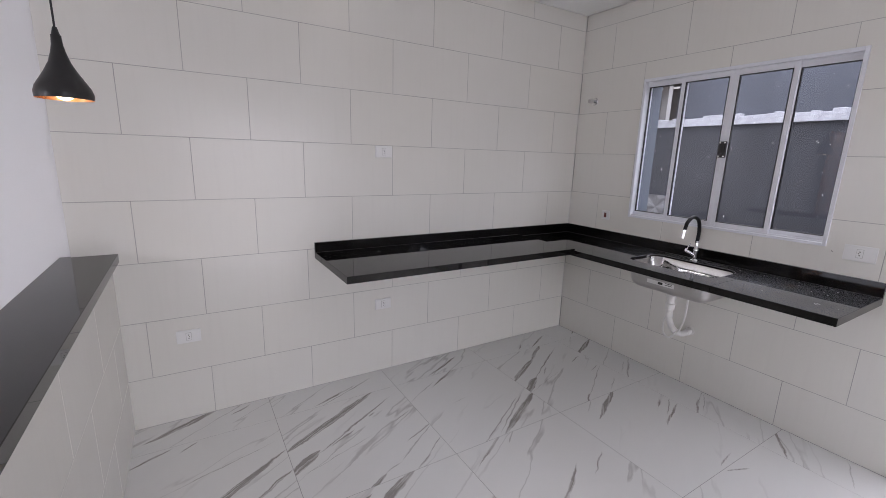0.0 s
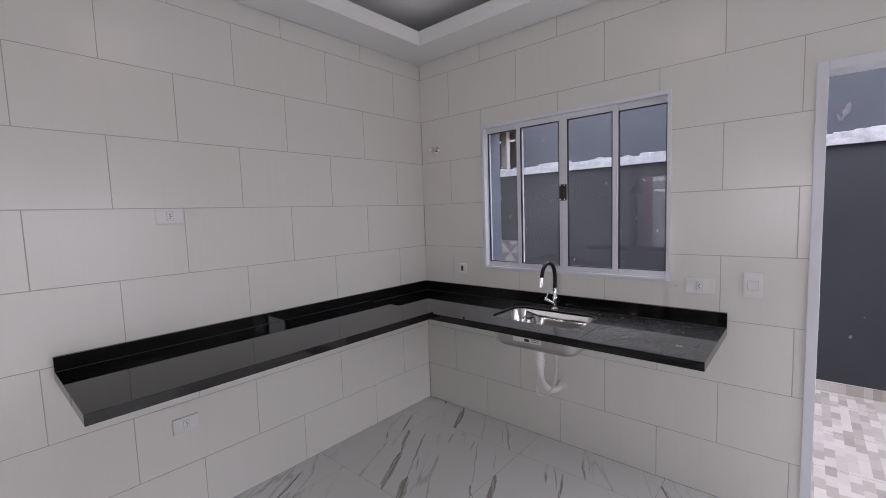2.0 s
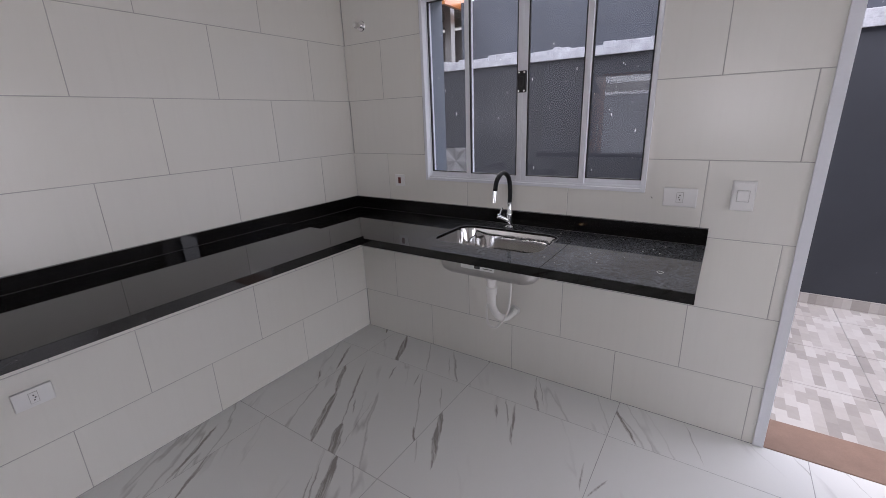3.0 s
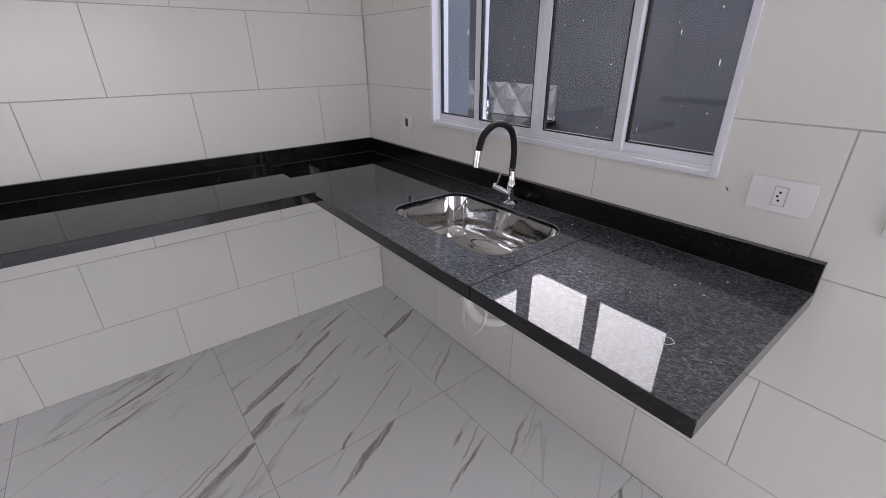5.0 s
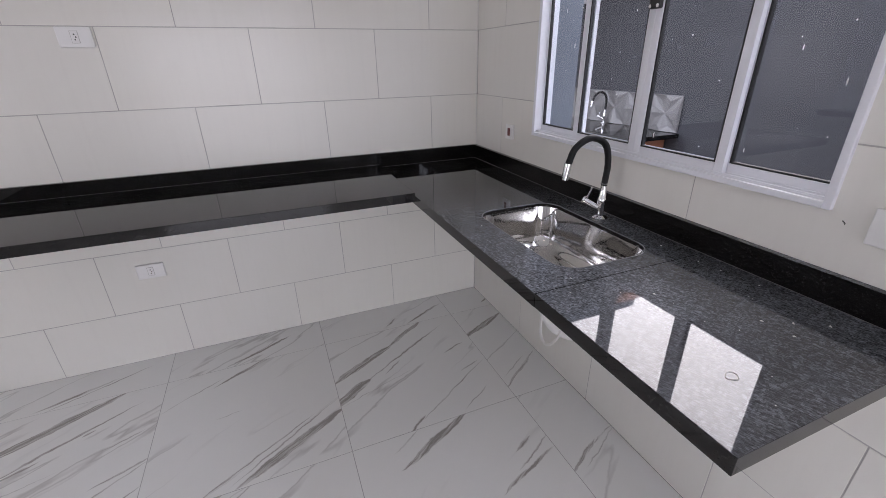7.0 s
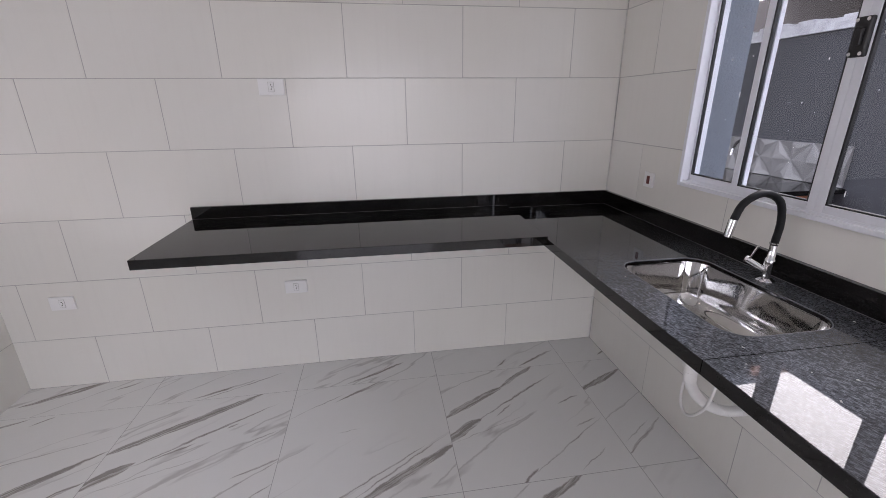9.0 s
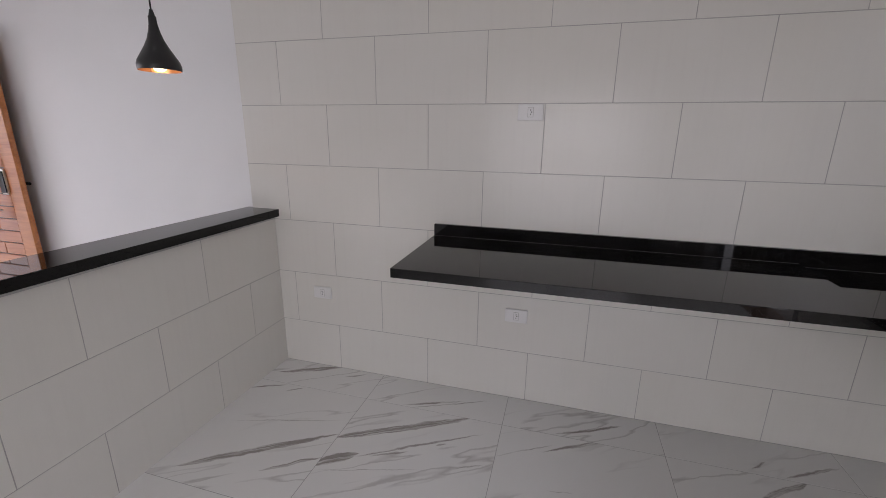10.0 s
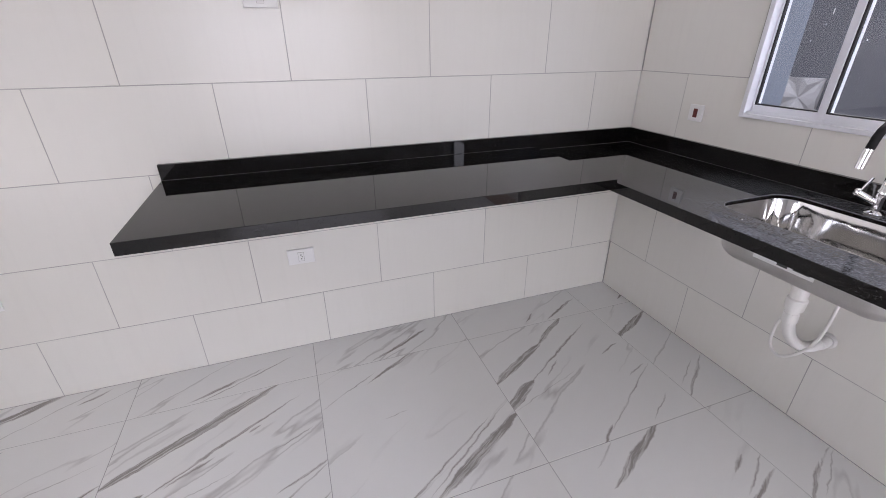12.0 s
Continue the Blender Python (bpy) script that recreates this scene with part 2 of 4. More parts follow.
    tone = mix_colour(nt, noise_tex(nt, p, 22.0, 4, 0.7), (0.38, 0.355, 0.335), (0.22, 0.20, 0.185))
    base = mix_colour(nt, math_node(nt, "MULTIPLY", mask, 0.92), base, tone)
    nt.links.new(base, b.inputs["Base Color"])
    nt.links.new(math_node(nt, "MULTIPLY_ADD", noise_tex(nt, p, 3.0, 3), 0.05, 0.20), b.inputs["Roughness"])
    bump(nt, b, noise_tex(nt, p, 11.0, 2), 0.05, 0.003)
    return m


def granite_material():
    """Polished black granite with grey and pale mineral flakes."""
    m, nt, b = node_material("black_granite")
    p = world_coords(nt)
    v = add(nt, "ShaderNodeTexVoronoi", Scale=210.0)
    nt.links.new(p, v.inputs["Vector"])
    v2 = add(nt, "ShaderNodeTexVoronoi", Scale=420.0)
    nt.links.new(p, v2.inputs["Vector"])
    sepc = nt.nodes.new("ShaderNodeSeparateColor")
    nt.links.new(v.outputs["Color"], sepc.inputs[0])
    sepd = nt.nodes.new("ShaderNodeSeparateColor")
    nt.links.new(v2.outputs["Color"], sepd.inputs[0])
    cloud = noise_tex(nt, p, 26.0, 4, 0.7)
    flake = ramp(nt, math_node(nt, "MULTIPLY", sepc.outputs[0], cloud), [(0.16, 0.0), (0.42, 1.0)])
    speck = ramp(nt, sepd.outputs[1], [(0.93, 0.0), (0.98, 1.0)])
    base = mix_colour(nt, flake, (0.0030, 0.0026, 0.0025), (0.008, 0.0074, 0.0072))
    base = mix_colour(nt, math_node(nt, "MULTIPLY", speck, 0.10), base, (0.14, 0.14, 0.15))
    # fine building dust wiped over the slab beside the sink; also paints the flakes' lit sheen on upward faces
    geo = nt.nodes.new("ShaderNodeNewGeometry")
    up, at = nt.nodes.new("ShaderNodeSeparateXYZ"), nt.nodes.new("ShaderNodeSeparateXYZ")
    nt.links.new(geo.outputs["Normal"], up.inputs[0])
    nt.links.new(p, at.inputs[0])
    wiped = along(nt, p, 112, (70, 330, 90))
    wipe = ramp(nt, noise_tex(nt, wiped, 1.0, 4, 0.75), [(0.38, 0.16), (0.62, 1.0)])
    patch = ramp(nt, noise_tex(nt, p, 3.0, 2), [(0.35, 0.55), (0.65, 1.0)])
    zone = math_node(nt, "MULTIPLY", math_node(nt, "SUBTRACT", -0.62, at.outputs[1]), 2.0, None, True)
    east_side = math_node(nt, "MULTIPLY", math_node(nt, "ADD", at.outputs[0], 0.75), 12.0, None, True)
    dust_and_sheen = math_node(nt, "MULTIPLY", math_node(nt, "MULTIPLY", wipe, patch), math_node(nt, "MULTIPLY", zone, east_side))
    dust_and_sheen = math_node(nt, "MULTIPLY", dust_and_sheen, math_node(nt, "MAXIMUM", up.outputs[2], 0.0))
    base = mix_colour(nt, math_node(nt, "MULTIPLY", math_node(nt, "MULTIPLY", dust_and_sheen, math_node(nt, "MULTIPLY_ADD", flake, 0.5, 0.5)), 0.92), base, (0.25, 0.268, 0.30))
    nt.links.new(base, b.inputs["Base Color"])
    nt.links.new(math_node(nt, "MULTIPLY_ADD", noise_tex(nt, p, 5.0, 3), 0.02, 0.012), b.inputs["Roughness"])
    b.inputs["IOR"].default_value = 1.41
    return m


def glass_material():
    """Thin clear pane: what is behind it, and a mirror image that grows towards grazing."""
    m, nt, b = node_material("window_glass")
    clear = add(nt, "ShaderNodeBsdfTransparent", Color=(0.92, 0.935, 0.945, 1))
    gloss = add(nt, "ShaderNodeBsdfGlossy", Roughness=0.0)
    lw = add(nt, "ShaderNodeLayerWeight", Blend=0.5)
    f = math_node(nt, "MULTIPLY_ADD", math_node(nt, "POWER", lw.outputs["Facing"], 5.0), 0.9, 0.034, True)
    mx = nt.nodes.new("ShaderNodeMixShader")
    nt.links.new(f, mx.inputs[0])
    nt.links.new(clear.outputs[0], mx.inputs[1])
    nt.links.new(gloss.outputs[0], mx.inputs[2])
    nt.links.new(mx.outputs[0], nt.nodes["Material Output"].inputs["Surface"])
    nt.nodes.remove(b)
    return m


def wood_material(name, dark, light):
    m, nt, b = node_material(name)
    p = coords(nt, (1.2, 14, 14), kind="Object")
    rnd = nt.nodes.new("ShaderNodeObjectInfo").outputs["Random"]
    comb = nt.nodes.new("ShaderNodeCombineXYZ")
    nt.links.new(math_node(nt, "MULTIPLY", rnd, 40.0), comb.inputs[0])
    mv = nt.nodes.new("ShaderNodeVectorMath")
    nt.links.new(p, mv.inputs[0])
    nt.links.new(comb.outputs[0], mv.inputs[1])
    g = noise_tex(nt, mv.outputs[0], 2.2, 5, 0.6, 0.8)
    base = mix_colour(nt, ramp(nt, g, [(0.3, 0.0), (0.7, 1.0)]), dark, light)
    base = mix_colour(nt, math_node(nt, "MULTIPLY", rnd, 0.3), base, dark)
    nt.links.new(base, b.inputs["Base Color"])
    b.inputs["Roughness"].default_value = 0.28
    b.inputs["Coat Weight"].default_value = 0.4
    b.inputs["Coat Roughness"].default_value = 0.15
    bump(nt, b, g, 0.15, 0.001)
    return m


def stucco_material(name, colour, scale, strength, stains=True):
    m, nt, b = node_material(name)
    p = world_coords(nt)
    g = noise_tex(nt, p, scale, 5, 0.65)
    cloud = noise_tex(nt, p, 1.3, 4, 0.6)
    lo, hi = tuple(c * 0.82 for c in colour), tuple(c * 1.15 for c in colour)
    base = mix_colour(nt, ramp(nt, cloud, [(0.3, 0.0), (0.7, 1.0)]), lo, hi)
    if stains:
        spot = ramp(nt, noise_tex(nt, p, 17.0, 3, 0.5), [(0.74, 0.0), (0.78, 1.0)])
        base = mix_colour(nt, math_node(nt, "MULTIPLY", spot, 0.4), base, (0.4, 0.41, 0.43))
    nt.links.new(base, b.inputs["Base Color"])
    b.inputs["Roughness"].default_value = 0.7
    bump(nt, b, g, strength, 0.004)
    return m


def mosaic_paving_material():
    """Ceramic paving printed with small beige, grey and white bricks."""
    m, nt, b = node_material("printed_mosaic_paving")
    p = world_coords(nt)
    br = nt.nodes.new("ShaderNodeTexBrick")
    br.offset = 0.5
    for key, v in (("Scale", 1.0), ("Mortar Size", 0.0), ("Brick Width", 0.115), ("Row Height", 0.05)):
        br.inputs[key].default_value = v
    br.inputs["Color1"].default_value, br.inputs["Color2"].default_value = (0, 0, 0, 1), (1, 1, 1, 1)
    nt.links.new(p, br.inputs["Vector"])
    sn = nt.nodes.new("ShaderNodeSeparateColor")
    nt.links.new(br.outputs["Color"], sn.inputs[0])
    tone = ramp(nt, sn.outputs[0], [(0.0, (0.24, 0.21, 0.19)), (0.3, (0.36, 0.32, 0.29)), (0.55, (0.47, 0.43, 0.40)), (1.0, (0.55, 0.52, 0.49))])
    grit = noise_tex(nt, p, 40.0, 4)
    nt.links.new(mix_colour(nt, 0.25, tone, mix_colour(nt, grit, (0.30, 0.275, 0.25), (0.54, 0.51, 0.48))), b.inputs["Base Color"])
    b.inputs["Roughness"].default_value = 0.45
    bump(nt, b, grit, 0.1, 0.002)
    return m


def emitter(name, colour, strength):
    m, nt, b = node_material(name)
    b.inputs["Base Color"].default_value = (*colour, 1)
    b.inputs["Emission Color"].default_value = (*colour, 1)
    b.inputs["Emission Strength"].default_value = strength
    return m


M_TILE = wall_tile_material()
M_GROUT = surface("grey_grout", (0.43, 0.42, 0.40), 0.9, vary=0.2, scale=5, fine=300)
M_FLOORGROUT = surface("pale_floor_grout", (0.42, 0.415, 0.41), 0.85, vary=0.2, scale=4, fine=300)
M_GRANITE = granite_material()
M_GLASS = glass_material()
M_PLASTER = surface("white_wall_paint", (0.80, 0.80, 0.80), 0.7, vary=0.02, scale=1.5, fine=160, bumps=0.08)
M_CEIL = surface("matt_ceiling_paint", (0.86, 0.86, 0.85), 0.85, vary=0.015, scale=1.2, fine=120, bumps=0.04)
M_ALU = surface("white_lacquered_aluminium", (0.72, 0.73, 0.77), 0.36, vary=0.03, scale=4, fine=200, bumps=0.01)
M_RUBBER = surface("black_rubber_gasket", (0.015, 0.015, 0.016), 0.6, bumps=0)
M_PLASTIC = surface("white_plastic", (0.76, 0.755, 0.745), 0.36, vary=0.02, fine=200, bumps=0)
M_PVC = surface("white_pvc", (0.70, 0.69, 0.665), 0.35, vary=0.05, fine=120, bumps=0.02)
M_DARK = surface("dark_socket_hole", (0.02, 0.02, 0.02), 0.6, bumps=0)
M_RED = surface("dark_red_plastic", (0.11, 0.015, 0.012), 0.3, bumps=0)
M_STEEL = surface("polished_stainless_steel", (0.62, 0.61, 0.60), 0.07, 1.0, vary=0.05, scale=9, fine=9, bumps=0.06, dist=0.01)
M_STEEL_OUT = surface("satin_stainless_steel", (0.50, 0.49, 0.48), 0.34, 1.0, vary=0.08, scale=9, fine=260, bumps=0)
M_CHROME = surface("chrome", (0.78, 0.78, 0.79), 0.07, 1.0, vary=0.03, bumps=0)
M_HOSE = surface("black_silicone_hose", (0.008, 0.008, 0.009), 0.5, vary=0.2, fine=200, bumps=0.05, spec=0.25)
M_BLACK = surface("black_lacquer", (0.012, 0.012, 0.013), 0.4, vary=0.1, bumps=0.02)
M_COPPER = surface("copper_lining", (0.80, 0.42, 0.20), 0.3, 1.0, vary=0.05, bumps=0)
M_BULB = emitter("warm_bulb", (1.0, 0.80, 0.52), 4.0)
M_LAMP = emitter("ceiling_lamp_diffuser", (1.0, 0.94, 0.86), 5.2)
M_WOOD = wood_material("varnished_red_wood", (0.36, 0.11, 0.04), (0.55, 0.21, 0.085))
M_WOOD2 = wood_material("varnished_orange_wood", (0.42, 0.13, 0.035), (0.62, 0.24, 0.075))
M_OLDWOOD = wood_material("weathered_dark_wood", (0.035, 0.026, 0.022), (0.075, 0.055, 0.045))
M_GREY = stucco_material("grey_textured_paint", (0.030, 0.032, 0.039), 12, 0.03)
M_UPPER = stucco_material("weathered_blue_grey_paint", (0.062, 0.068, 0.084), 9, 0.05)
M_STUCCO = stucco_material("rough_blue_grey_stucco", (0.13, 0.15, 0.18), 90, 0.9, False)
M_CAP = surface("white_painted_mortar", (0.40, 0.40, 0.42), 0.7, vary=0.3, scale=14, fine=70, bumps=0.5, dist=0.006)
M_PAVE = mosaic_paving_material()
M_SILL = surface("brown_stone_sill", (0.24, 0.15, 0.11), 0.5, vary=0.15, scale=12, fine=150, bumps=0.1)
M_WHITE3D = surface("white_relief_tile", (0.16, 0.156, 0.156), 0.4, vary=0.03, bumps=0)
M_TERRA = surface("dark_brown_render", (0.060, 0.050, 0.047), 0.8, vary=0.2, scale=20, fine=90, bumps=0.3)
M_BLOCK = surface("terracotta_block", (0.26, 0.10, 0.055), 0.8, vary=0.2, scale=20, fine=90, bumps=0.3)
M_SPLASH_EDGE = surface("grey_mortar_and_edge_line", (0.13, 0.13, 0.14), 0.8, vary=0.3, scale=30, fine=90, bumps=0.3)
M_CONCRETE = surface("concrete_ground", (0.30, 0.29, 0.27), 0.85, vary=0.15, scale=0.8, fine=30, bumps=0.2)
M_OUTWALL = surface("pale_blue_white_wall", (0.56, 0.60, 0.65), 0.75, vary=0.04, scale=1.0, fine=60, bumps=0.1)
M_ROOFTILE = surface("weathered_roof_tile", (0.42, 0.40, 0.38), 0.8, vary=0.2, scale=10, fine=60, bumps=0.2)
M_CRUMB = surface("dry_mortar", (0.5, 0.49, 0.47), 0.9, vary=0.15, fine=300, bumps=0)
M_BEAD = surface("grey_silicone", (0.07, 0.07, 0.07), 0.5, vary=0.2, scale=30, fine=200, bumps=0.1)
M_PAPER = surface("white_paper_label", (0.78, 0.78, 0.77), 0.6, vary=0.02, bumps=0)
M_INK = surface("black_print", (0.03, 0.03, 0.03), 0.6, bumps=0)
M_SILVER = surface("brushed_silver", (0.6, 0.58, 0.55), 0.3, 1.0, vary=0.05, bumps=0)

# ---- mesh helpers ----


def box(bm, a, b, chamfer=0.0):
    """An axis-aligned box from corner a to corner b, its edges cut by chamfer."""
    lo = [min(p, q) for p, q in zip(a, b)]
    hi = [max(p, q) for p, q in zip(a, b)]
    c = [(p + q) / 2 for p, q in zip(lo, hi)]
    r = bmesh.ops.create_cube(bm, size=1.0, matrix=Matrix.Translation(c) @ Matrix.Diagonal((*[q - p for p, q in zip(lo, hi)], 1)))
    if chamfer:
        edges = list({e for v in r["verts"] for e in v.link_edges})
        bmesh.ops.bevel(bm, geom=edges, offset=chamfer, segments=2, profile=0.5, affect="EDGES")
    return bm


def cyl(bm, a, b, r0, r1=None, n=24, caps=True):
    """A cylinder or cone between two points."""
    a, b = Vector(a), Vector(b)
    d = b - a
    m = Matrix.Translation((a + b) / 2) @ d.to_track_quat("Z", "Y").to_matrix().to_4x4()
    bmesh.ops.create_cone(bm, cap_ends=caps, segments=n, radius1=r0, radius2=r0 if r1 is None else r1, depth=d.length, matrix=m)
    return bm


def tube(bm, pts, r, n=14):
    """A round hose along a smooth line of points; r may vary along it."""
    pts = [Vector(p) for p in pts]
    rings, side = [], None
    for i, p in enumerate(pts):
        t = (pts[min(i + 1, len(pts) - 1)] - pts[max(i - 1, 0)]).normalized()
        if side is None:
            side = t.orthogonal().normalized()
        side = (side - t * side.dot(t)).normalized()
        up = t.cross(side)
        rr = r(i / (len(pts) - 1)) if callable(r) else r
        rings.append([bm.verts.new(p + (side * math.cos(2 * math.pi * k / n) + up * math.sin(2 * math.pi * k / n)) * rr) for k in range(n)])
    for a, b in zip(rings, rings[1:]):
        for k in range(n):
            bm.faces.new((a[k], a[(k + 1) % n], b[(k + 1) % n], b[k]))
    bm.faces.new(list(reversed(rings[0])))
    bm.faces.new(rings[-1])
    return bm


def spline(ctrl, n=40):
    """Points on a smooth curve through the control points."""
    c = [Vector(p) for p in ctrl]
    c = [c[0] * 2 - c[1]] + c + [c[-1] * 2 - c[-2]]
    out = []
    for i in range(1, len(c) - 2):
        for k in range(n // (len(c) - 3)):
            t = k / (n // (len(c) - 3))
            a, b, d, e = c[i - 1], c[i], c[i + 1], c[i + 2]
            out.append(0.5 * (2 * b + (d - a) * t + (2 * a - 5 * b + 4 * d - e) * t * t + (3 * b - a - 3 * d + e) * t ** 3))
    return out + [c[-2]]


def lathe(bm, profile, centre=(0, 0, 0), n=40, close=False):
    """Turns a profile of (radius, z) round an upright axis."""
    rings = []
    for r, z in profile:
        rings.append([bm.verts.new((centre[0] + r * math.cos(2 * math.pi * k / n), centre[1] + r * math.sin(2 * math.pi * k / n), centre[2] + z)) for k in range(n)])
    for a, b in zip(rings, rings[1:]):
        for k in range(n):
            bm.faces.new((a[k], a[(k + 1) % n], b[(k + 1) % n], b[k]))
    if close:
        bm.faces.new(list(reversed(rings[0])))
        bm.faces.new(rings[-1])
    return bm


def link_mesh(name, bm, material, smooth=False):
    me = bpy.data.meshes.new(name)
    bmesh.ops.recalc_face_normals(bm, faces=bm.faces[:])
    bm.to_mesh(me)
    bm.free()
    me.materials.append(material)
    if smooth:
        for f in me.polygons:
            f.use_smooth = True
        me.set_sharp_from_angle(angle=radians(38))
    return new(name, me)


def part(name, bm, material, parent, label="", smooth=False):
    ob = link_mesh(name, bm, material, smooth)
    ob.parent = parent
    ob.matrix_parent_inverse = parent.matrix_world.inverted()
    return tagged(ob, label)


def thing(name, at, label, category, group="", kind=""):
    e = new(name)
    e.empty_display_size = 0.05
    e.location = at
    bpy.context.view_layer.update()
    return tagged(e, label, category, group, kind)


def bx(*corners, chamfer=0.0):
    """A bmesh of boxes given as pairs of corners."""
    bm = bmesh.new()
    for a, b in corners:
        box(bm, a, b, chamfer)
    return bm


def minus(rects, hole):
    """Rectangles (u0, u1, v0, v1) with a rectangular hole taken out."""
    out = []
    a0, a1, b0, b1 = hole
    for u0, u1, v0, v1 in rects:
        if a1 <= u0 or a0 >= u1 or b1 <= v0 or b0 >= v1:
            out.append((u0, u1, v0, v1))
            continue
        if v0 < b0:
            out.append((u0, u1, v0, b0))
        if b1 < v1:
            out.append((u0, u1, b1, v1))
        if u0 < a0:
            out.append((u0, a0, max(v0, b0), min(v1, b1)))
        if a1 < u1:
            out.append((a1, u1, max(v0, b0), min(v1, b1)))
    return out


# ---- plan ----
CEIL, SOFFIT = 2.86, 2.663
WEST, SOUTH, THICK = -6.05, -6.4, 0.2
BAR_X = -3.255
WIN = (-1.772, -0.602, 1.124, 2.094)     # y0, y1, z0, z1 of the window's opening
DOOR = (-3.20, -2.362, 0.0, 2.075)       # the back door's opening
ENTRY = (-0.93, -0.05, 0.0, 2.10)
FILL_OPENING = (-2.9, -0.3, 0.0, 2.1)           # x0, x1, z0, z1 of an invented glazed opening for fill light
FRONT_WIN = (-2.7, -1.5, 1.05, 2.05)
ROW_H, ROW_1, TILE_W, GAP = 0.3225, 0.290, 0.573, 0.0032


def slab_x(name, x0, x1, rects, material, label, category):
    ob = link_mesh(name, bx(*[((x0, u0, v0), (x1, u1, v1)) for u0, u1, v0, v1 in rects]), material)
    return tagged(ob, label, category, kind="structure")


# floor, ground
floor = tagged(link_mesh("floor", bx(((WEST - THICK, SOUTH - THICK, -0.15), (0.0, THICK, -0.0010))), M_FLOORGROUT), "indoor floor bed with thin grey joints", "floor", kind="structure")
ground = tagged(link_mesh("ground", bx(((-400, -400, -0.5), (400, 400, -0.16))), M_CONCRETE), "wide grey concrete ground outdoors", "ground", kind="structure")
yard = tagged(link_mesh("pavement", bx(((0.2, -8.0, -0.16), (2.05, 2.6, -0.034))), M_GROUT), "narrow side yard paved with printed mosaic tiles", "pavement", kind="structure")
front = tagged(link_mesh("pavement", bx(((-9.0, -8.0, -0.16), (WEST - THICK, 1.5, -0.03))), M_PAVE), "front yard paved with pale mosaic tiles", "pavement", kind="structure")

# walls
north = tagged(link_mesh("wall_north", bx(((WEST - THICK, 0.02, 0), (0.2, 0.2, CEIL + 0.15))), M_PLASTER), "white painted wall, tiled in the kitchen part", "wall", kind="structure")
east_in = minus(minus([(SOUTH - THICK, 0.02, 0, CEIL + 0.15)], WIN), DOOR)
east = slab_x("wall_east", 0.02, 0.06, east_in, M_PLASTER, "kitchen wall with window and back door, tiled in cream", "wall")
east_out = slab_x("wall_outside", 0.06, 0.2, minus(minus([(SOUTH - THICK, 0.02, -0.16, CEIL + 0.15)], WIN), DOOR), M_STUCCO, "outer face of rough blue-grey stucco", "wall")
south = tagged(link_mesh("wall_south", bx(*[((u0, SOUTH - THICK, v0), (u1, SOUTH, v1)) for u0, u1, v0, v1 in minus([(WEST - THICK, 0.02, 0, CEIL + 0.15)], FILL_OPENING)]), M_PLASTER), "white painted wall with a wide opening added for fill light", "wall", kind="structure")
west = slab_x("wall_west", WEST - THICK, WEST, minus(minus([(SOUTH, 0.02, 0, CEIL + 0.15)], ENTRY), FRONT_WIN), M_PLASTER, "white front wall with entrance opening", "wall")

# ceiling and its dropped border
tagged(link_mesh("ceiling", bx(((WEST - THICK, SOUTH - THICK, CEIL), (0.2, 0.2, CEIL + 0.15))), M_CEIL), "flat matt white ceiling", "ceiling", kind="structure")
RIM, LIP = 0.272, 2.757
kx0, kx1, ky0, ky1 = -3.45, -0.005, SOUTH, -0.005
bm = bmesh.new()
for u0, u1, v0, v1 in minus([(kx0, kx1, ky0, ky1)], (kx0 + RIM, kx1 - RIM, ky0 + RIM, ky1 - RIM)):
    box(bm, (u0, v0, SOFFIT), (u1, v1, SOFFIT + 0.018))
for u0, u1, v0, v1 in minus([(kx0 + RIM - 0.02, kx1 - RIM + 0.02, ky0 + RIM - 0.02, ky1 - RIM + 0.02)], (kx0 + RIM, kx1 - RIM, ky0 + RIM, ky1 - RIM)):
    box(bm, (u0, v0, SOFFIT + 0.018), (u1, v1, LIP))
box(bm, (kx0 - 0.02, ky0, SOFFIT), (kx0, ky1, CEIL))
tagged(link_mesh("ceiling_soffit", bm, M_CEIL), "dropped white plaster border round the kitchen ceiling", "ceiling", kind="structure")

# half-height bar wall
bar_wall = tagged(link_mesh("wall_bar", bx(((-3.41, -2.1, 0), (BAR_X - 0.006, 0.02, 0.948))), M_PLASTER), "half-height wall between kitchen and living room, tiled", "wall", kind="structure")

# ---- window, back door, sills ----


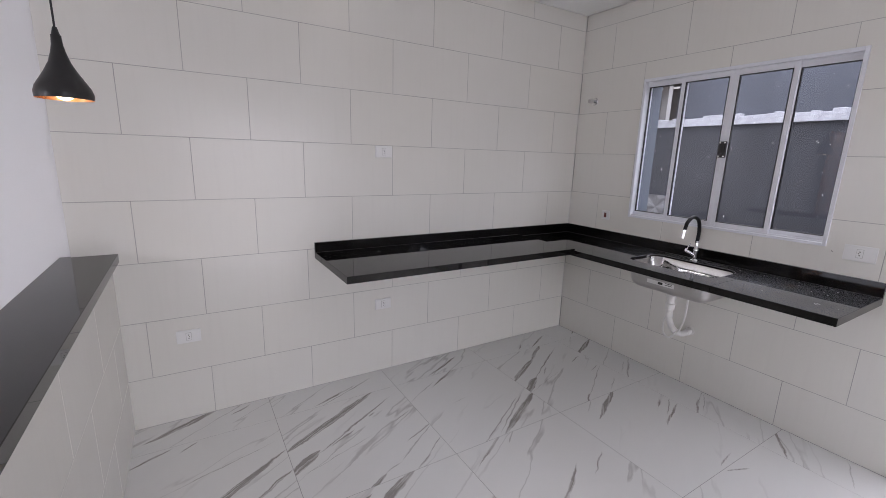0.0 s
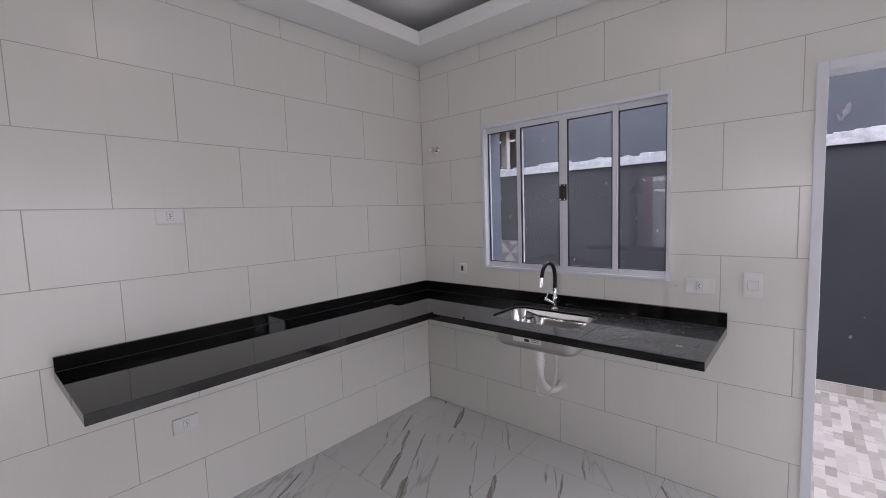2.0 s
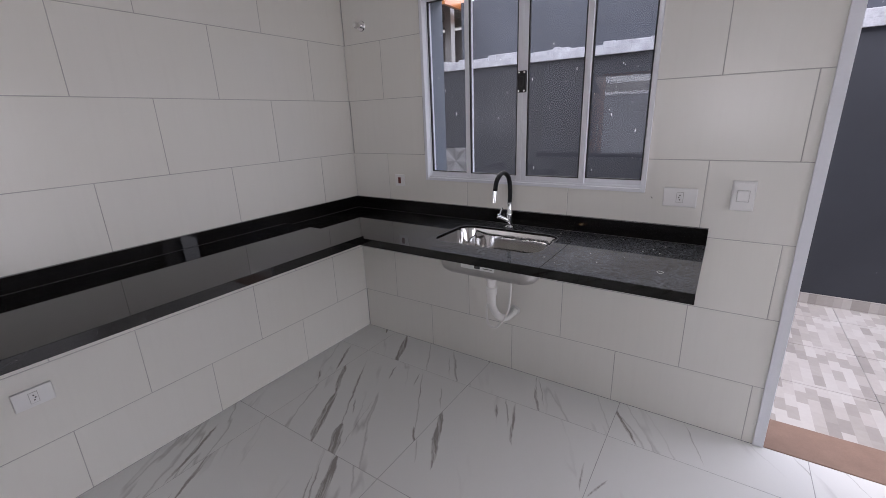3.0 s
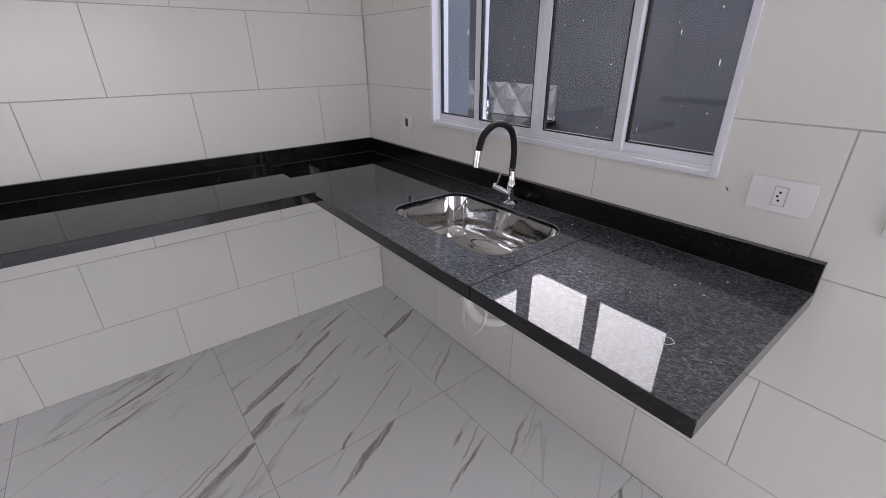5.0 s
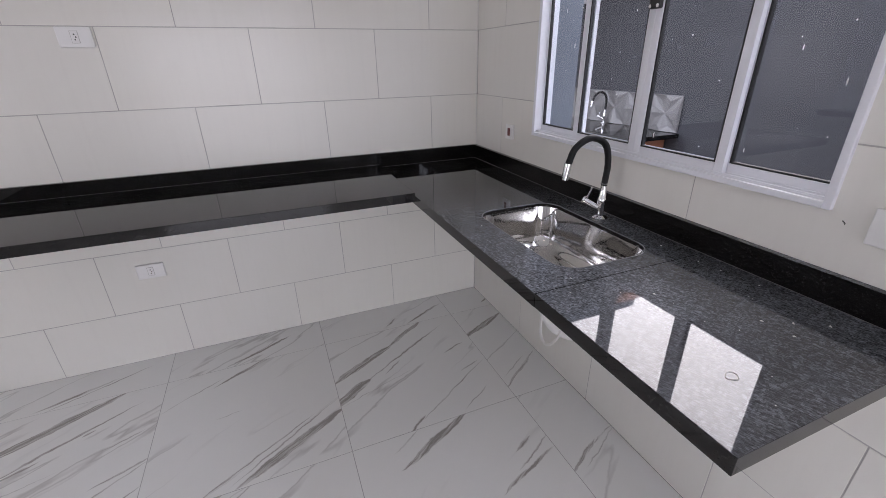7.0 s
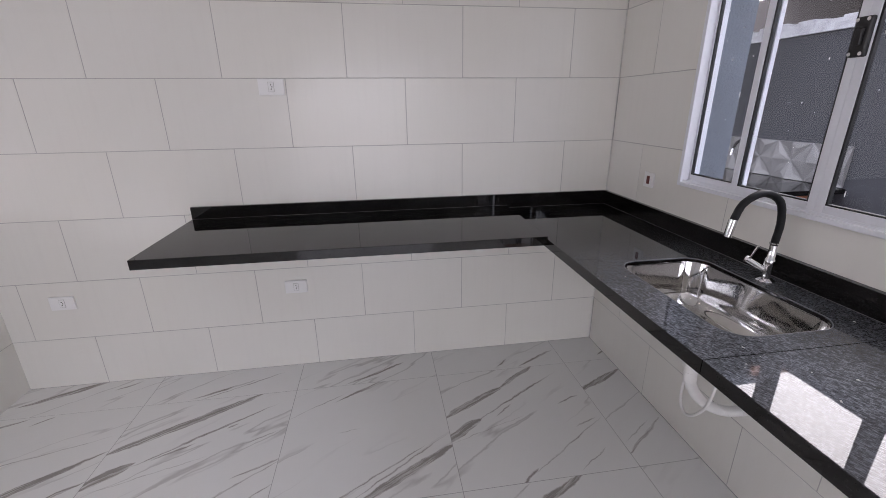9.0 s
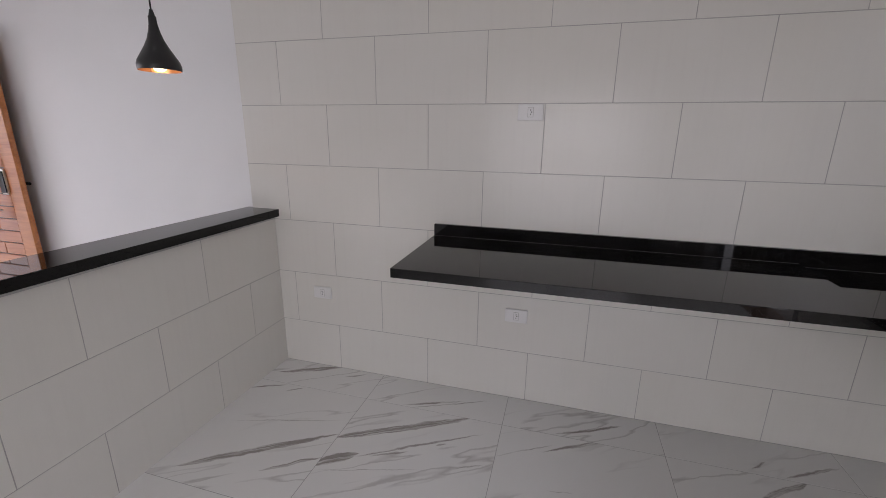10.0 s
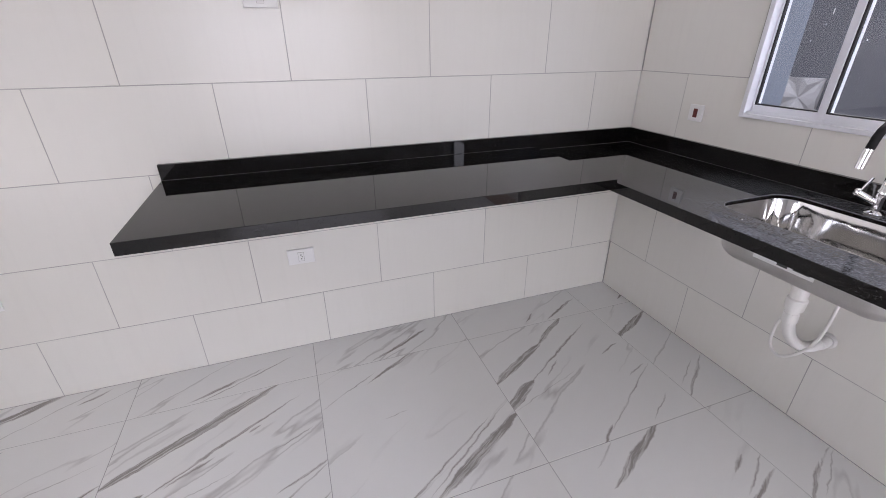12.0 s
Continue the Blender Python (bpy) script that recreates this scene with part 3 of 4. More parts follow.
def kitchen_window():
    y0, y1, z0, z1 = WIN
    w = thing("window_1", (0.02, (y0 + y1) / 2, z0), "white aluminium sliding window with four glass panes", "window", kind="structure")
    fr, fz = 0.006, 0.008
    o = 0.0125
    # outer frame with a thin trim lapping over the tiles
    part("window_frame", bx(
        ((-0.012, y0 - o, z0 - o), (0.075, y0 + fr, z1 + o)), ((-0.012, y1 - fr, z0 - o), (0.075, y1 + o, z1 + o)),
        ((-0.012, y0 + fr, z1 - fz), (0.075, y1 - fr, z1 + o)), ((-0.012, y0 + fr, z0 - o), (0.075, y1 - fr, z0 + fz - 0.004)), chamfer=0.002), M_ALU, w)
    part("track", bx(((-0.002, y0 + fr, z0 + fz - 0.004), (0.001, y1 - fr, z0 + fz + 0.004)), ((0.0215, y0 + fr, z0 + fz - 0.004), (0.0245, y1 - fr, z0 + fz + 0.004)),
                     ((0.0215, y0 + fr, z1 - fz - 0.008), (0.0245, y1 - fr, z1 - fz))), M_ALU, w)
    a, b, zb, zt = y0 + fr, y1 - fr, z0 + fz, z1 - fz
    mid, post_s, post_n = -1.186, -1.495, -0.876
    # the two middle sashes slide in front of the two fixed side panes
    for i, (s0, s1, x) in enumerate(((a, post_s + 0.013, 0.034), (post_n - 0.014, b, 0.034), (post_s - 0.014, mid, 0.012), (mid, post_n + 0.015, 0.012))):
        side = i < 2
        t, top_w = 0.026, 0.034
        e0 = 0.007 if side and i == 0 else t
        e1 = 0.007 if side and i == 1 else t
        tb = 0.027
        sash = part("fixed_sash" if side else "sliding_sash", bx(
            ((x - 0.0088, s0, zb), (x + 0.0088, s0 + e0, zt)), ((x - 0.0088, s1 - e1, zb), (x + 0.0088, s1, zt)),
            ((x - 0.0082, s0 + e0, zt - top_w), (x + 0.0082, s1 - e1, zt)), ((x - 0.0082, s0 + e0, zb), (x + 0.0082, s1 - e1, zb + tb)), chamfer=0.0015), M_ALU, w)
        part("gasket", bx(((x - 0.006, s0 + e0, zb + tb), (x + 0.006, s0 + e0 + 0.006, zt - top_w)), ((x - 0.006, s1 - e1 - 0.006, zb + tb), (x + 0.006, s1 - e1, zt - top_w)),
                          ((x - 0.006, s0 + e0, zb + tb), (x + 0.006, s1 - e1, zb + tb + 0.005)), ((x - 0.006, s0 + e0, zt - top_w - 0.005), (x + 0.006, s1 - e1, zt - top_w))), M_RUBBER, sash)
        pane = part("pane", bx(((x - 0.002, s0 + e0 - 0.004, zb + tb - 0.004), (x + 0.002, s1 - e1 + 0.004, zt - top_w + 0.004))), M_GLASS, sash)
        pane.visible_shadow = False
    # paint specks and short drips left on the glass
    dots = random.Random(11)
    bm = bmesh.new()
    for s0, s1, x in ((a, post_s, 0.034), (post_n, b, 0.034), (post_s, mid, 0.012), (mid, post_n, 0.012)):
        for k in range(13):
            y, z = dots.uniform(s0 + 0.04, s1 - 0.04), dots.uniform(zb + 0.05, zt - 0.05)
            r = dots.uniform(0.0010, 0.0026)
            tall = dots.choice((1, 1, 1, 1.6, 4.5))
            ring = [bm.verts.new((x - 0.0024, y + r * math.cos(n * math.pi / 4) * dots.uniform(0.7, 1.1), z + r * tall * math.sin(n * math.pi / 4))) for n in range(8)]
            foot = [bm.verts.new((x - 0.0019, v.co.y, v.co.z)) for v in ring]
            bm.faces.new(ring)
            for n in range(8):
                bm.faces.new((ring[n], ring[(n + 1) % 8], foot[(n + 1) % 8], foot[n]))
    tagged(part("paint_specks", bm, M_PAPER, w, "white paint specks on the glass"), kind="stuff")
    yc, zc = mid, 1.615
    latch = part("latch", bx(((-0.008, yc - 0.022, zc - 0.05), (0.010, yc + 0.022, zc + 0.05)), chamfer=0.005), M_BLACK, w, "black plastic latch")
    bm = bmesh.new()
    for dy in (-0.014, 0.014):
        for dz in (-0.042, 0.042):
            cyl(bm, (-0.008, yc + dy, zc + dz), (-0.011, yc + dy, zc + dz), 0.005, n=12)
    part("screw", bm, M_CHROME, latch)
    part("grip", bx(((-0.016, yc - 0.010, zc - 0.022), (-0.008, yc + 0.010, zc + 0.022)), chamfer=0.003), M_BLACK, latch)
    return w


kitchen_window()


def back_door_frame():
    y0, y1, z0, z1 = DOOR
    f = thing("door_1", (0.05, y1, 0), "open back doorway with a white aluminium frame", "door", kind="structure")
    t, o = 0.018, 0.022
    for name, a, b in (("jamb", y1 - t, y1 + o), ("jamb", y0 - o, y0 + t)):
        part(name, bx(((-0.008, a, 0.0), (0.13, b, z1 + o)), chamfer=0.002), M_ALU, f)
    part("head", bx(((-0.0075, y0 + t, z1 - t), (0.13, y1 - t, z1 + o)), chamfer=0.002), M_ALU, f)
    part("strike_plate", bx(((0.030, y1 - t - 0.002, 0.93), (0.055, y1 - t, 1.10))), M_CHROME, f)
    return f


back_door_frame()
tagged(link_mesh("door_sill", bx(((0.0, DOOR[0], -0.03), (0.235, DOOR[1], 0.004)), chamfer=0.003), M_SILL), "worn brown stone sill of the back door", "sill", kind="structure")



def plain_window(name, x, opening):
    y0, y1, z0, z1 = opening
    w = thing(name, (x, (y0 + y1) / 2, z0), "white aluminium window letting in daylight", "window", kind="structure")
    t = 0.035
    part("window_frame", bx(((x - 0.03, y0, z0), (x + 0.03, y0 + t, z1)), ((x - 0.03, y1 - t, z0), (x + 0.03, y1, z1)), ((x - 0.03, y0 + t, z1 - t), (x + 0.03, y1 - t, z1)),
                            ((x - 0.03, y0 + t, z0), (x + 0.03, y1 - t, z0 + t)), ((x - 0.02, (y0 + y1) / 2 - 0.02, z0 + t), (x + 0.02, (y0 + y1) / 2 + 0.02, z1 - t))), M_ALU, w)


plain_window("window_2", WEST - 0.1, FRONT_WIN)


# unseen door, added only to house the southern fill lamp
def fill_door():
    x0, x1, z0, z1 = FILL_OPENING
    d = thing("added_door", ((x0 + x1) / 2, SOUTH, 0), "added wide white aluminium door, out of view, for fill light", "door", kind="structure")
    t, ya, yb = 0.05, SOUTH - 0.10, SOUTH - 0.04
    for a in (x0, (x0 + x1) / 2 - t / 2, x1 - t):
        part("stile", bx(((a, ya, 0.0), (a + t, yb, z1)), chamfer=0.003), M_ALU, d)
    for a, b in ((x0 + t, (x0 + x1) / 2 - t / 2), ((x0 + x1) / 2 + t / 2, x1 - t)):
        part("rail", bx(((a, ya, z1 - t), (b, yb, z1))), M_ALU, d)


fill_door()

# ---- granite worktop ----
TOP, UNDER, DEPTH = 0.902, 0.863, 0.602
C_LEFT, C_END, SEAM = -2.249, -2.045, -1.53
TOP_N, UNDER_N, DEPTH_N = 0.916, 0.876, 0.622   # the long slab lies a little higher than the sink slab
SINK = (-0.462, -0.130, -1.462, -0.925)   # x0, x1, y0, y1


def rounded_rect(x0, x1, y0, y1, r, n=8):
    pts = []
    for cx, cy, a0 in ((x1 - r, y1 - r, 0), (x0 + r, y1 - r, 90), (x0 + r, y0 + r, 180), (x1 - r, y0 + r, 270)):
        for k in range(n + 1):
            a = radians(a0 + 90 * k / n)
            pts.append((cx + r * math.cos(a), cy + r * math.sin(a)))
    return pts


def slab_with_hole(x0, x1, y0, y1, z0, z1, hole):
    """A slab whose hole has rounded corners: bands run from each hole point to the outline."""
    bm = bmesh.new()
    cx, cy = (min(p[0] for p in hole) + max(p[0] for p in hole)) / 2, (min(p[1] for p in hole) + max(p[1] for p in hole)) / 2
    corners = [(x1, y1), (x0, y1), (x0, y0), (x1, y0)]
    angle = lambda p: math.atan2(p[1] - cy, p[0] - cx)

    def on_outline(a):
        dx, dy = math.cos(a), math.sin(a)
        k = min([((x1 if dx > 0 else x0) - cx) / dx if abs(dx) > 1e-9 else 1e9, ((y1 if dy > 0 else y0) - cy) / dy if abs(dy) > 1e-9 else 1e9])
        return cx + dx * k, cy + dy * k
    rays = sorted([(angle(p), p, on_outline(angle(p))) for p in hole])
    for c in corners:
        a = angle(c)
        i = min(range(len(rays)), key=lambda j: abs(rays[j][0] - a))
        rays[i] = (rays[i][0], rays[i][1], c)
    n, c = len(rays), 0.0035

    def grown(p):
        d = Vector((p[0] - cx, p[1] - cy)).normalized() * c
        return p[0] + d.x, p[1] + d.y
    rings = []
    for z, pick in ((z0, lambda r: r[1]), (z0, lambda r: r[2]), (z1, lambda r: r[2]), (z1, lambda r: grown(r[1])), (z1 - c, lambda r: r[1])):
        rings.append([bm.verts.new((*pick(r), z)) for r in rays])
    for a, b in zip(rings, rings[1:] + rings[:1]):
        for k in range(n):
            j = (k + 1) % n
            bm.faces.new((a[k], a[j], b[j], b[k]))
    return bm


def worktop():
    w = thing("worktop", (-0.6, -0.6, TOP), "wall-hung L-shaped polished black granite worktop with upstand", "worktop")
    part("slab", bx(((C_LEFT, -DEPTH_N, UNDER_N), (-DEPTH - 0.0006, 0.0, TOP_N)), chamfer=0.0015), M_GRANITE, w)
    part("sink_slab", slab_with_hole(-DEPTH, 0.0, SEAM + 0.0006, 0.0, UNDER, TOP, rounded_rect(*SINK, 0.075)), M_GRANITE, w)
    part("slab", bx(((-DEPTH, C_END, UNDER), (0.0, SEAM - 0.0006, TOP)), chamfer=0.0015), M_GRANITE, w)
    part("upstand", bx(((C_LEFT, -0.02, TOP_N + 0.0005), (-DEPTH - 0.0006, 0.0, 0.977)), chamfer=0.0012), M_GRANITE, w)
    part("upstand", bx(((-DEPTH, -0.02, TOP + 0.0005), (-0.021, 0.0, 0.977)), chamfer=0.0012), M_GRANITE, w)
    part("upstand", bx(((-0.02, SEAM + 0.0005, TOP + 0.0005), (0.0, 0.0, 0.976)), chamfer=0.0012), M_GRANITE, w)
    part("upstand", bx(((-0.02, C_END, TOP + 0.0005), (0.0, SEAM - 0.0005, 0.976)), chamfer=0.0012), M_GRANITE, w)
    part("silicone_bead", bx(((C_LEFT, -0.0225, TOP_N), (-DEPTH - 0.001, -0.02, TOP_N + 0.001))), M_BEAD, w, "thin grey silicone line")
    part("silicone_bead", bx(((-DEPTH, -0.0225, TOP), (-0.0225, -0.02, TOP + 0.001))), M_BEAD, w, "thin grey silicone line")
    part("silicone_bead", bx(((-0.0225, C_END, TOP), (-0.02, -0.0225, TOP + 0.001))), M_BEAD, w, "thin grey silicone line")
    part("mortar_bead", bx(((C_LEFT + 0.01, -0.012, UNDER_N - 0.012), (-DEPTH, 0.0, UNDER_N))), M_PLASTER, w, "white mortar bead under the slab")
    part("mortar_bead", bx(((-DEPTH, -0.012, UNDER - 0.012), (-0.013, 0.0, UNDER))), M_PLASTER, w, "white mortar bead under the slab")
    part("mortar_bead", bx(((-0.012, C_END + 0.01, UNDER - 0.012), (0.0, 0.0, UNDER))), M_PLASTER, w, "white mortar bead under the slab")
    return w


worktop()


def sink():
    x0, x1, y0, y1 = SINK
    s = thing("sink", ((x0 + x1) / 2, (y0 + y1) / 2, TOP), "polished stainless steel sink set under the granite slab", "sink")
    dx, dy, dz = -0.285, -1.166, 0.722

    def bowl(offset):
        """Steep walls, a wide rounded foot and a floor that falls gently to the drain."""
        levels = [(0.0008, TOP - 0.013), (0.0016, TOP - 0.016), (0.004, 0.872), (0.009, 0.85), (0.016, 0.81), (0.021, 0.785)]
        for k in range(1, 10):
            a = radians(90 * k / 9)
            levels.append((0.021 + 0.055 * (1 - math.cos(a)), 0.785 - 0.053 * math.sin(a)))
        bm = bmesh.new()
        rings = []
        for ins, z in levels[3 if offset else 0:]:
            o = offset
            ins = ins - o
            pts = rounded_rect(x0 + ins, x1 - ins, y0 + ins, y1 - ins, max(0.03, 0.074 - ins * 0.5), 12)
            rings.append([bm.verts.new((px, py, z - o)) for px, py in pts])
        edge = [v.co.copy() for v in rings[-1]]
        for k in range(1, 9):
            f = k / 8
            ring = []
            for c in edge:
                d = Vector((c.x - dx, c.y - dy))
                r = d.normalized() * 0.044
                q = d.lerp(r, f)
                ring.append(bm.verts.new((dx + q.x, dy + q.y, c.z - (0.008 * f + 0.003 * math.sin(f * math.pi)))))
            rings.append(ring)
        n = len(edge)
        for a, b in zip(rings, rings[1:]):
            for k in range(n):
                bm.faces.new((a[k], a[(k + 1) % n], b[(k + 1) % n], b[k]))
        bm.faces.new(rings[-1])
        return bm
    part("bowl", bowl(0.0), M_STEEL, s, smooth=True)
    # added grey tube paints the bright line where the cut edge catches light
    edge = rounded_rect(x0 - 0.0018, x1 + 0.0018, y0 - 0.0018, y1 + 0.0018, 0.0768, 12)
    part("edge_bead", tube(bmesh.new(), [(px, py, TOP - 0.0006) for px, py in edge + edge[:1]], 0.0013, 8), M_SPLASH_EDGE, s, "thin grey line drawn for the light-catching edge of the cut-out", smooth=True)
    part("bowl_underside", bowl(0.004), M_STEEL_OUT, s, "satin underside of the bowl", smooth=True)
    bm = bmesh.new()
    lathe(bm, [(0.048, 0.003), (0.046, 0.007), (0.036, 0.006), (0.033, 0.001), (0.030, 0.010), (0.020, 0.022), (0.006, 0.026), (0.0005, 0.026)], (dx, dy, dz), 32)
    part("drain_basket", bm, M_CHROME, s, smooth=True)
    # paper label on the front of the bowl
    xl = x0 + 0.0258
    lab = part("paper_label", bx(((xl - 0.0140, -1.262, 0.782), (xl - 0.0125, -1.088, 0.815))), M_PAPER, s, "white printed paper sticker")
    part("print_bar", bx(((xl - 0.0148, -1.190, 0.788), (xl - 0.0140, -1.160, 0.803))), M_INK, lab)
    part("print_bar", bx(((xl - 0.0148, -1.250, 0.792), (xl - 0.0140, -1.205, 0.795))), M_INK, lab)
    part("print_bar", bx(((xl - 0.0148, -1.250, 0.802), (xl - 0.0140, -1.205, 0.805))), M_INK, lab)
    return s


sink()


def gooseneck(at, name, label):
    """A flexible-spout tap: chrome body, side lever, black hose bent over, chrome nozzle. The spout points along -x."""
    f = thing(name, at, label, "faucet")
    x, y, z = at
    bm = bmesh.new()
    lathe(bm, [(0.001, 0.0), (0.027, 0.0), (0.027, 0.004), (0.021, 0.008), (0.0125, 0.012), (0.0125, 0.052), (0.0155, 0.056), (0.0155, 0.074), (0.0115, 0.080), (0.0105, 0.125), (0.013, 0.127), (0.013, 0.131), (0.001, 0.132)], at, 28)
    part("body", bm, M_CHROME, f, smooth=True)
    bm = bmesh.new()
    cyl(bm, (x - 0.008, y + 0.008, z + 0.038), (x - 0.040, y + 0.044, z + 0.062), 0.0100, 0.0095)
    cyl(bm, (x - 0.040, y + 0.044, z + 0.062), (x - 0.044, y + 0.049, z + 0.065), 0.0135, 0.010)
    part("valve", bm, M_CHROME, f, smooth=True)
    bm = bmesh.new()
    tube(bm, [(x - 0.036, y + 0.040, z + 0.060), (x - 0.032, y + 0.034, z + 0.085), (x - 0.027, y + 0.026, z + 0.112)], 0.0040, 10)
    part("lever", bm, M_CHROME, f, smooth=True)
    bm = bmesh.new()
    path = spline([(x, y, z + 0.122), (x + 0.003, y, z + 0.20), (x - 0.017, y + 0.002, z + 0.264), (x - 0.078, y + 0.004, z + 0.290), (x - 0.138, y + 0.004, z + 0.262), (x - 0.163, y + 0.003, z + 0.21)], 60)
    tube(bm, path, lambda u: 0.0112 + 0.0002 * math.sin(u * 300), 14)
    part("hose", bm, M_HOSE, f, "black ribbed flexible hose", smooth=True)
    bm = bmesh.new()
    cyl(bm, (x - 0.1625, y + 0.003, z + 0.214), (x - 0.171, y + 0.003, z + 0.160), 0.0125, 0.0115)
    part("nozzle", bm, M_CHROME, f, smooth=True)
    return f


gooseneck((-0.083, -1.166, TOP), "faucet", "chrome gooseneck tap with black hose beside the sink")


def siphon():
    s = thing("siphon", (-0.285, -1.166, 0.56), "white plastic sink trap with a flexible waste hose", "drain pipe")
    bm = bmesh.new()
    lathe(bm, [(0.001, 0.0), (0.020, 0.0), (0.021, 0.006), (0.021, 0.035), (0.027, 0.038), (0.029, 0.075), (0.024, 0.080), (0.024, 0.112), (0.032, 0.116), (0.034, 0.150), (0.001, 0.152)], (-0.285, -1.166, 0.560), 24)
    part("valve_body", bm, M_PVC, s, smooth=True)
    bm = bmesh.new()
    line = spline([(-0.286, -1.166, 0.585), (-0.274, -1.166, 0.53), (-0.228, -1.166, 0.462), (-0.160, -1.167, 0.412), (-0.095, -1.168, 0.388), (-0.040, -1.170, 0.388), (-0.001, -1.170, 0.394)], 96)
    tube(bm, line, lambda u: 0.0188 + (0.0010 * math.sin(u * 300) if 0.12 < u < 0.8 else 0.003), 16)
    part("corrugated_hose", bm, M_PVC, s, smooth=True)
    bm = bmesh.new()
    cyl(bm, (-0.0005, -1.170, 0.393), (-0.012, -1.170, 0.393), 0.031, 0.027, 28)
    part("wall_rosette", bm, M_PVC, s, smooth=True)
    bm = bmesh.new()
    tube(bm, spline([(-0.270, -1.262, 0.735), (-0.270, -1.262, 0.60), (-0.270, -1.246, 0.50), (-0.270, -1.205, 0.428), (-0.270, -1.165, 0.402), (-0.270, -1.134, 0.431), (-0.270, -1.130, 0.50), (-0.274, -1.145, 0.552), (-0.282, -1.160, 0.590)], 72), 0.0052, 10)
    part("overflow_tube", bm, M_PVC, s, "thin white overflow tube hanging in a loop", smooth=True)
    return s


siphon()

# ---- sockets, switches, valve ----


def wall_frame(wall, u, z):
    """Local axes on a wall: across, out of the wall, up."""
    if wall == "north":
        return Matrix.Translation((u, 0.0, z)) @ Matrix(((1, 0, 0, 0), (0, -1, 0, 0), (0, 0, 1, 0), (0, 0, 0, 1)))
    return Matrix.Translation((0.0, u, z)) @ Matrix(((0, -1, 0, 0), (1, 0, 0, 0), (0, 0, 1, 0), (0, 0, 0, 1)))


def plate_thing(name, wall, u, z, w, h, label, category, insert, depth=0.009, group=""):
    """A wall plate of that width and height with its insert: socket, switch or isolator."""
    m = wall_frame(wall, u, z)
    t = thing(name, m.translation, label, category, group)

    def put(nm, boxes, mat, par, lab="", ch=0.0):
        bm = bmesh.new()
        for a, b in boxes:
            box(bm, a, b, ch)
        bmesh.ops.transform(bm, matrix=m, verts=bm.verts[:])
        return part(nm, bm, mat, par, lab)
    put("plate", [((-w / 2, 0, -h / 2), (w / 2, depth, h / 2))], M_PLASTIC, t, ch=0.0028)
    if insert == "socket":
        body = put("socket", [((-0.012, depth, -0.021), (0.012, depth + 0.0025, 0.021))], M_PLASTIC, t, ch=0.001)
        put("socket_border", [((-0.0135, depth - 0.001, -0.0225), (0.0135, depth + 0.0006, 0.0225))], M_GROUT, t)
        bm = bmesh.new()
        for du, dz in ((0, 0.0095), (0, -0.0095), (0.004, 0.0)):
            cyl(bm, (du, depth + 0.002, dz), (du, depth + 0.003, dz), 0.0028, n=12)
        bmesh.ops.transform(bm, matrix=m, verts=bm.verts[:])
        part("pin_hole", bm, M_DARK, body)
    elif insert == "switch":
        put("switch_frame", [((-w / 2 + 0.006, depth, -h / 2 + 0.008), (w / 2 - 0.006, depth + 0.0025, h / 2 - 0.008))], M_PLASTIC, t, ch=0.001)
        rk = put("rocker", [((-0.020, depth + 0.0025, -0.022), (0.020, depth + 0.0065, 0.022))], M_PLASTIC, t, ch=0.0025)
        put("rocker_gap", [((-0.0212, depth + 0.0023, -0.0232), (0.0212, depth + 0.0028, 0.0232))], M_GROUT, rk)
    else:
        put("isolator", [((-0.010, depth, -0.019), (0.010, depth + 0.004, 0.019))], M_RED, t, "dark red isolator rocker", ch=0.0015)
    return t


G = "white sockets and switches"
plate_thing("wall_socket", "north", -1.784, 1.541, 0.118, 0.074, "white plastic socket plate on the cream tiles above the worktop", "socket", "socket", group=G)
plate_thing("wall_socket", "north", -1.792, 0.504, 0.118, 0.074, "white plastic socket plate on the tiles under the worktop", "socket", "socket", depth=0.012, group=G)
plate_thing("wall_socket", "north", -2.960, 0.499, 0.118, 0.074, "white plastic socket plate low beside the bar wall", "socket", "socket", group=G)
plate_thing("wall_socket", "east", -1.923, 1.100, 0.128, 0.080, "white plastic socket plate beside the window", "socket", "socket", group=G)
plate_thing("wall_switch", "east", -2.143, 1.121, 0.080, 0.120, "white single light switch beside the back door", "switch", "switch", group=G)
plate_thing("wall_isolator", "east", -0.385, 1.098, 0.072, 0.072, "white plate with a dark red isolator switch", "switch", "isolator", group=G)


def water_point():
    w = thing("water_valve", (0, -0.157, 1.993), "chrome capped water outlet on the tiles", "valve")
    bm = bmesh.new()
    cyl(bm, (0.0, -0.157, 1.993), (-0.006, -0.157, 1.993), 0.030, 0.027, 28)
    part("rosette", bm, M_CHROME, w, smooth=True)
    bm = bmesh.new()
    cyl(bm, (-0.006, -0.157, 1.993), (-0.040, -0.157, 1.993), 0.013, 0.013)
    cyl(bm, (-0.040, -0.157, 1.993), (-0.062, -0.157, 1.993), 0.019, 0.017, 6)
    part("cap", bm, M_CHROME, w, smooth=True)
    return w


water_point()

# ---- bar ----
bar_top = thing("bar_top", (-3.33, -1.0, 0.948), "long polished black granite bar top on the half wall", "bar top")
part("slab", bx(((-3.45, -2.12, 0.951), (-3.223, 0.019, 0.995)), chamfer=0.002), M_GRANITE, bar_top)
part("mortar_bead", bx(((-3.412, -2.1, 0.944), (-3.2475, 0.0, 0.951))), M_PLASTER, bar_top, "white mortar line under the slab")


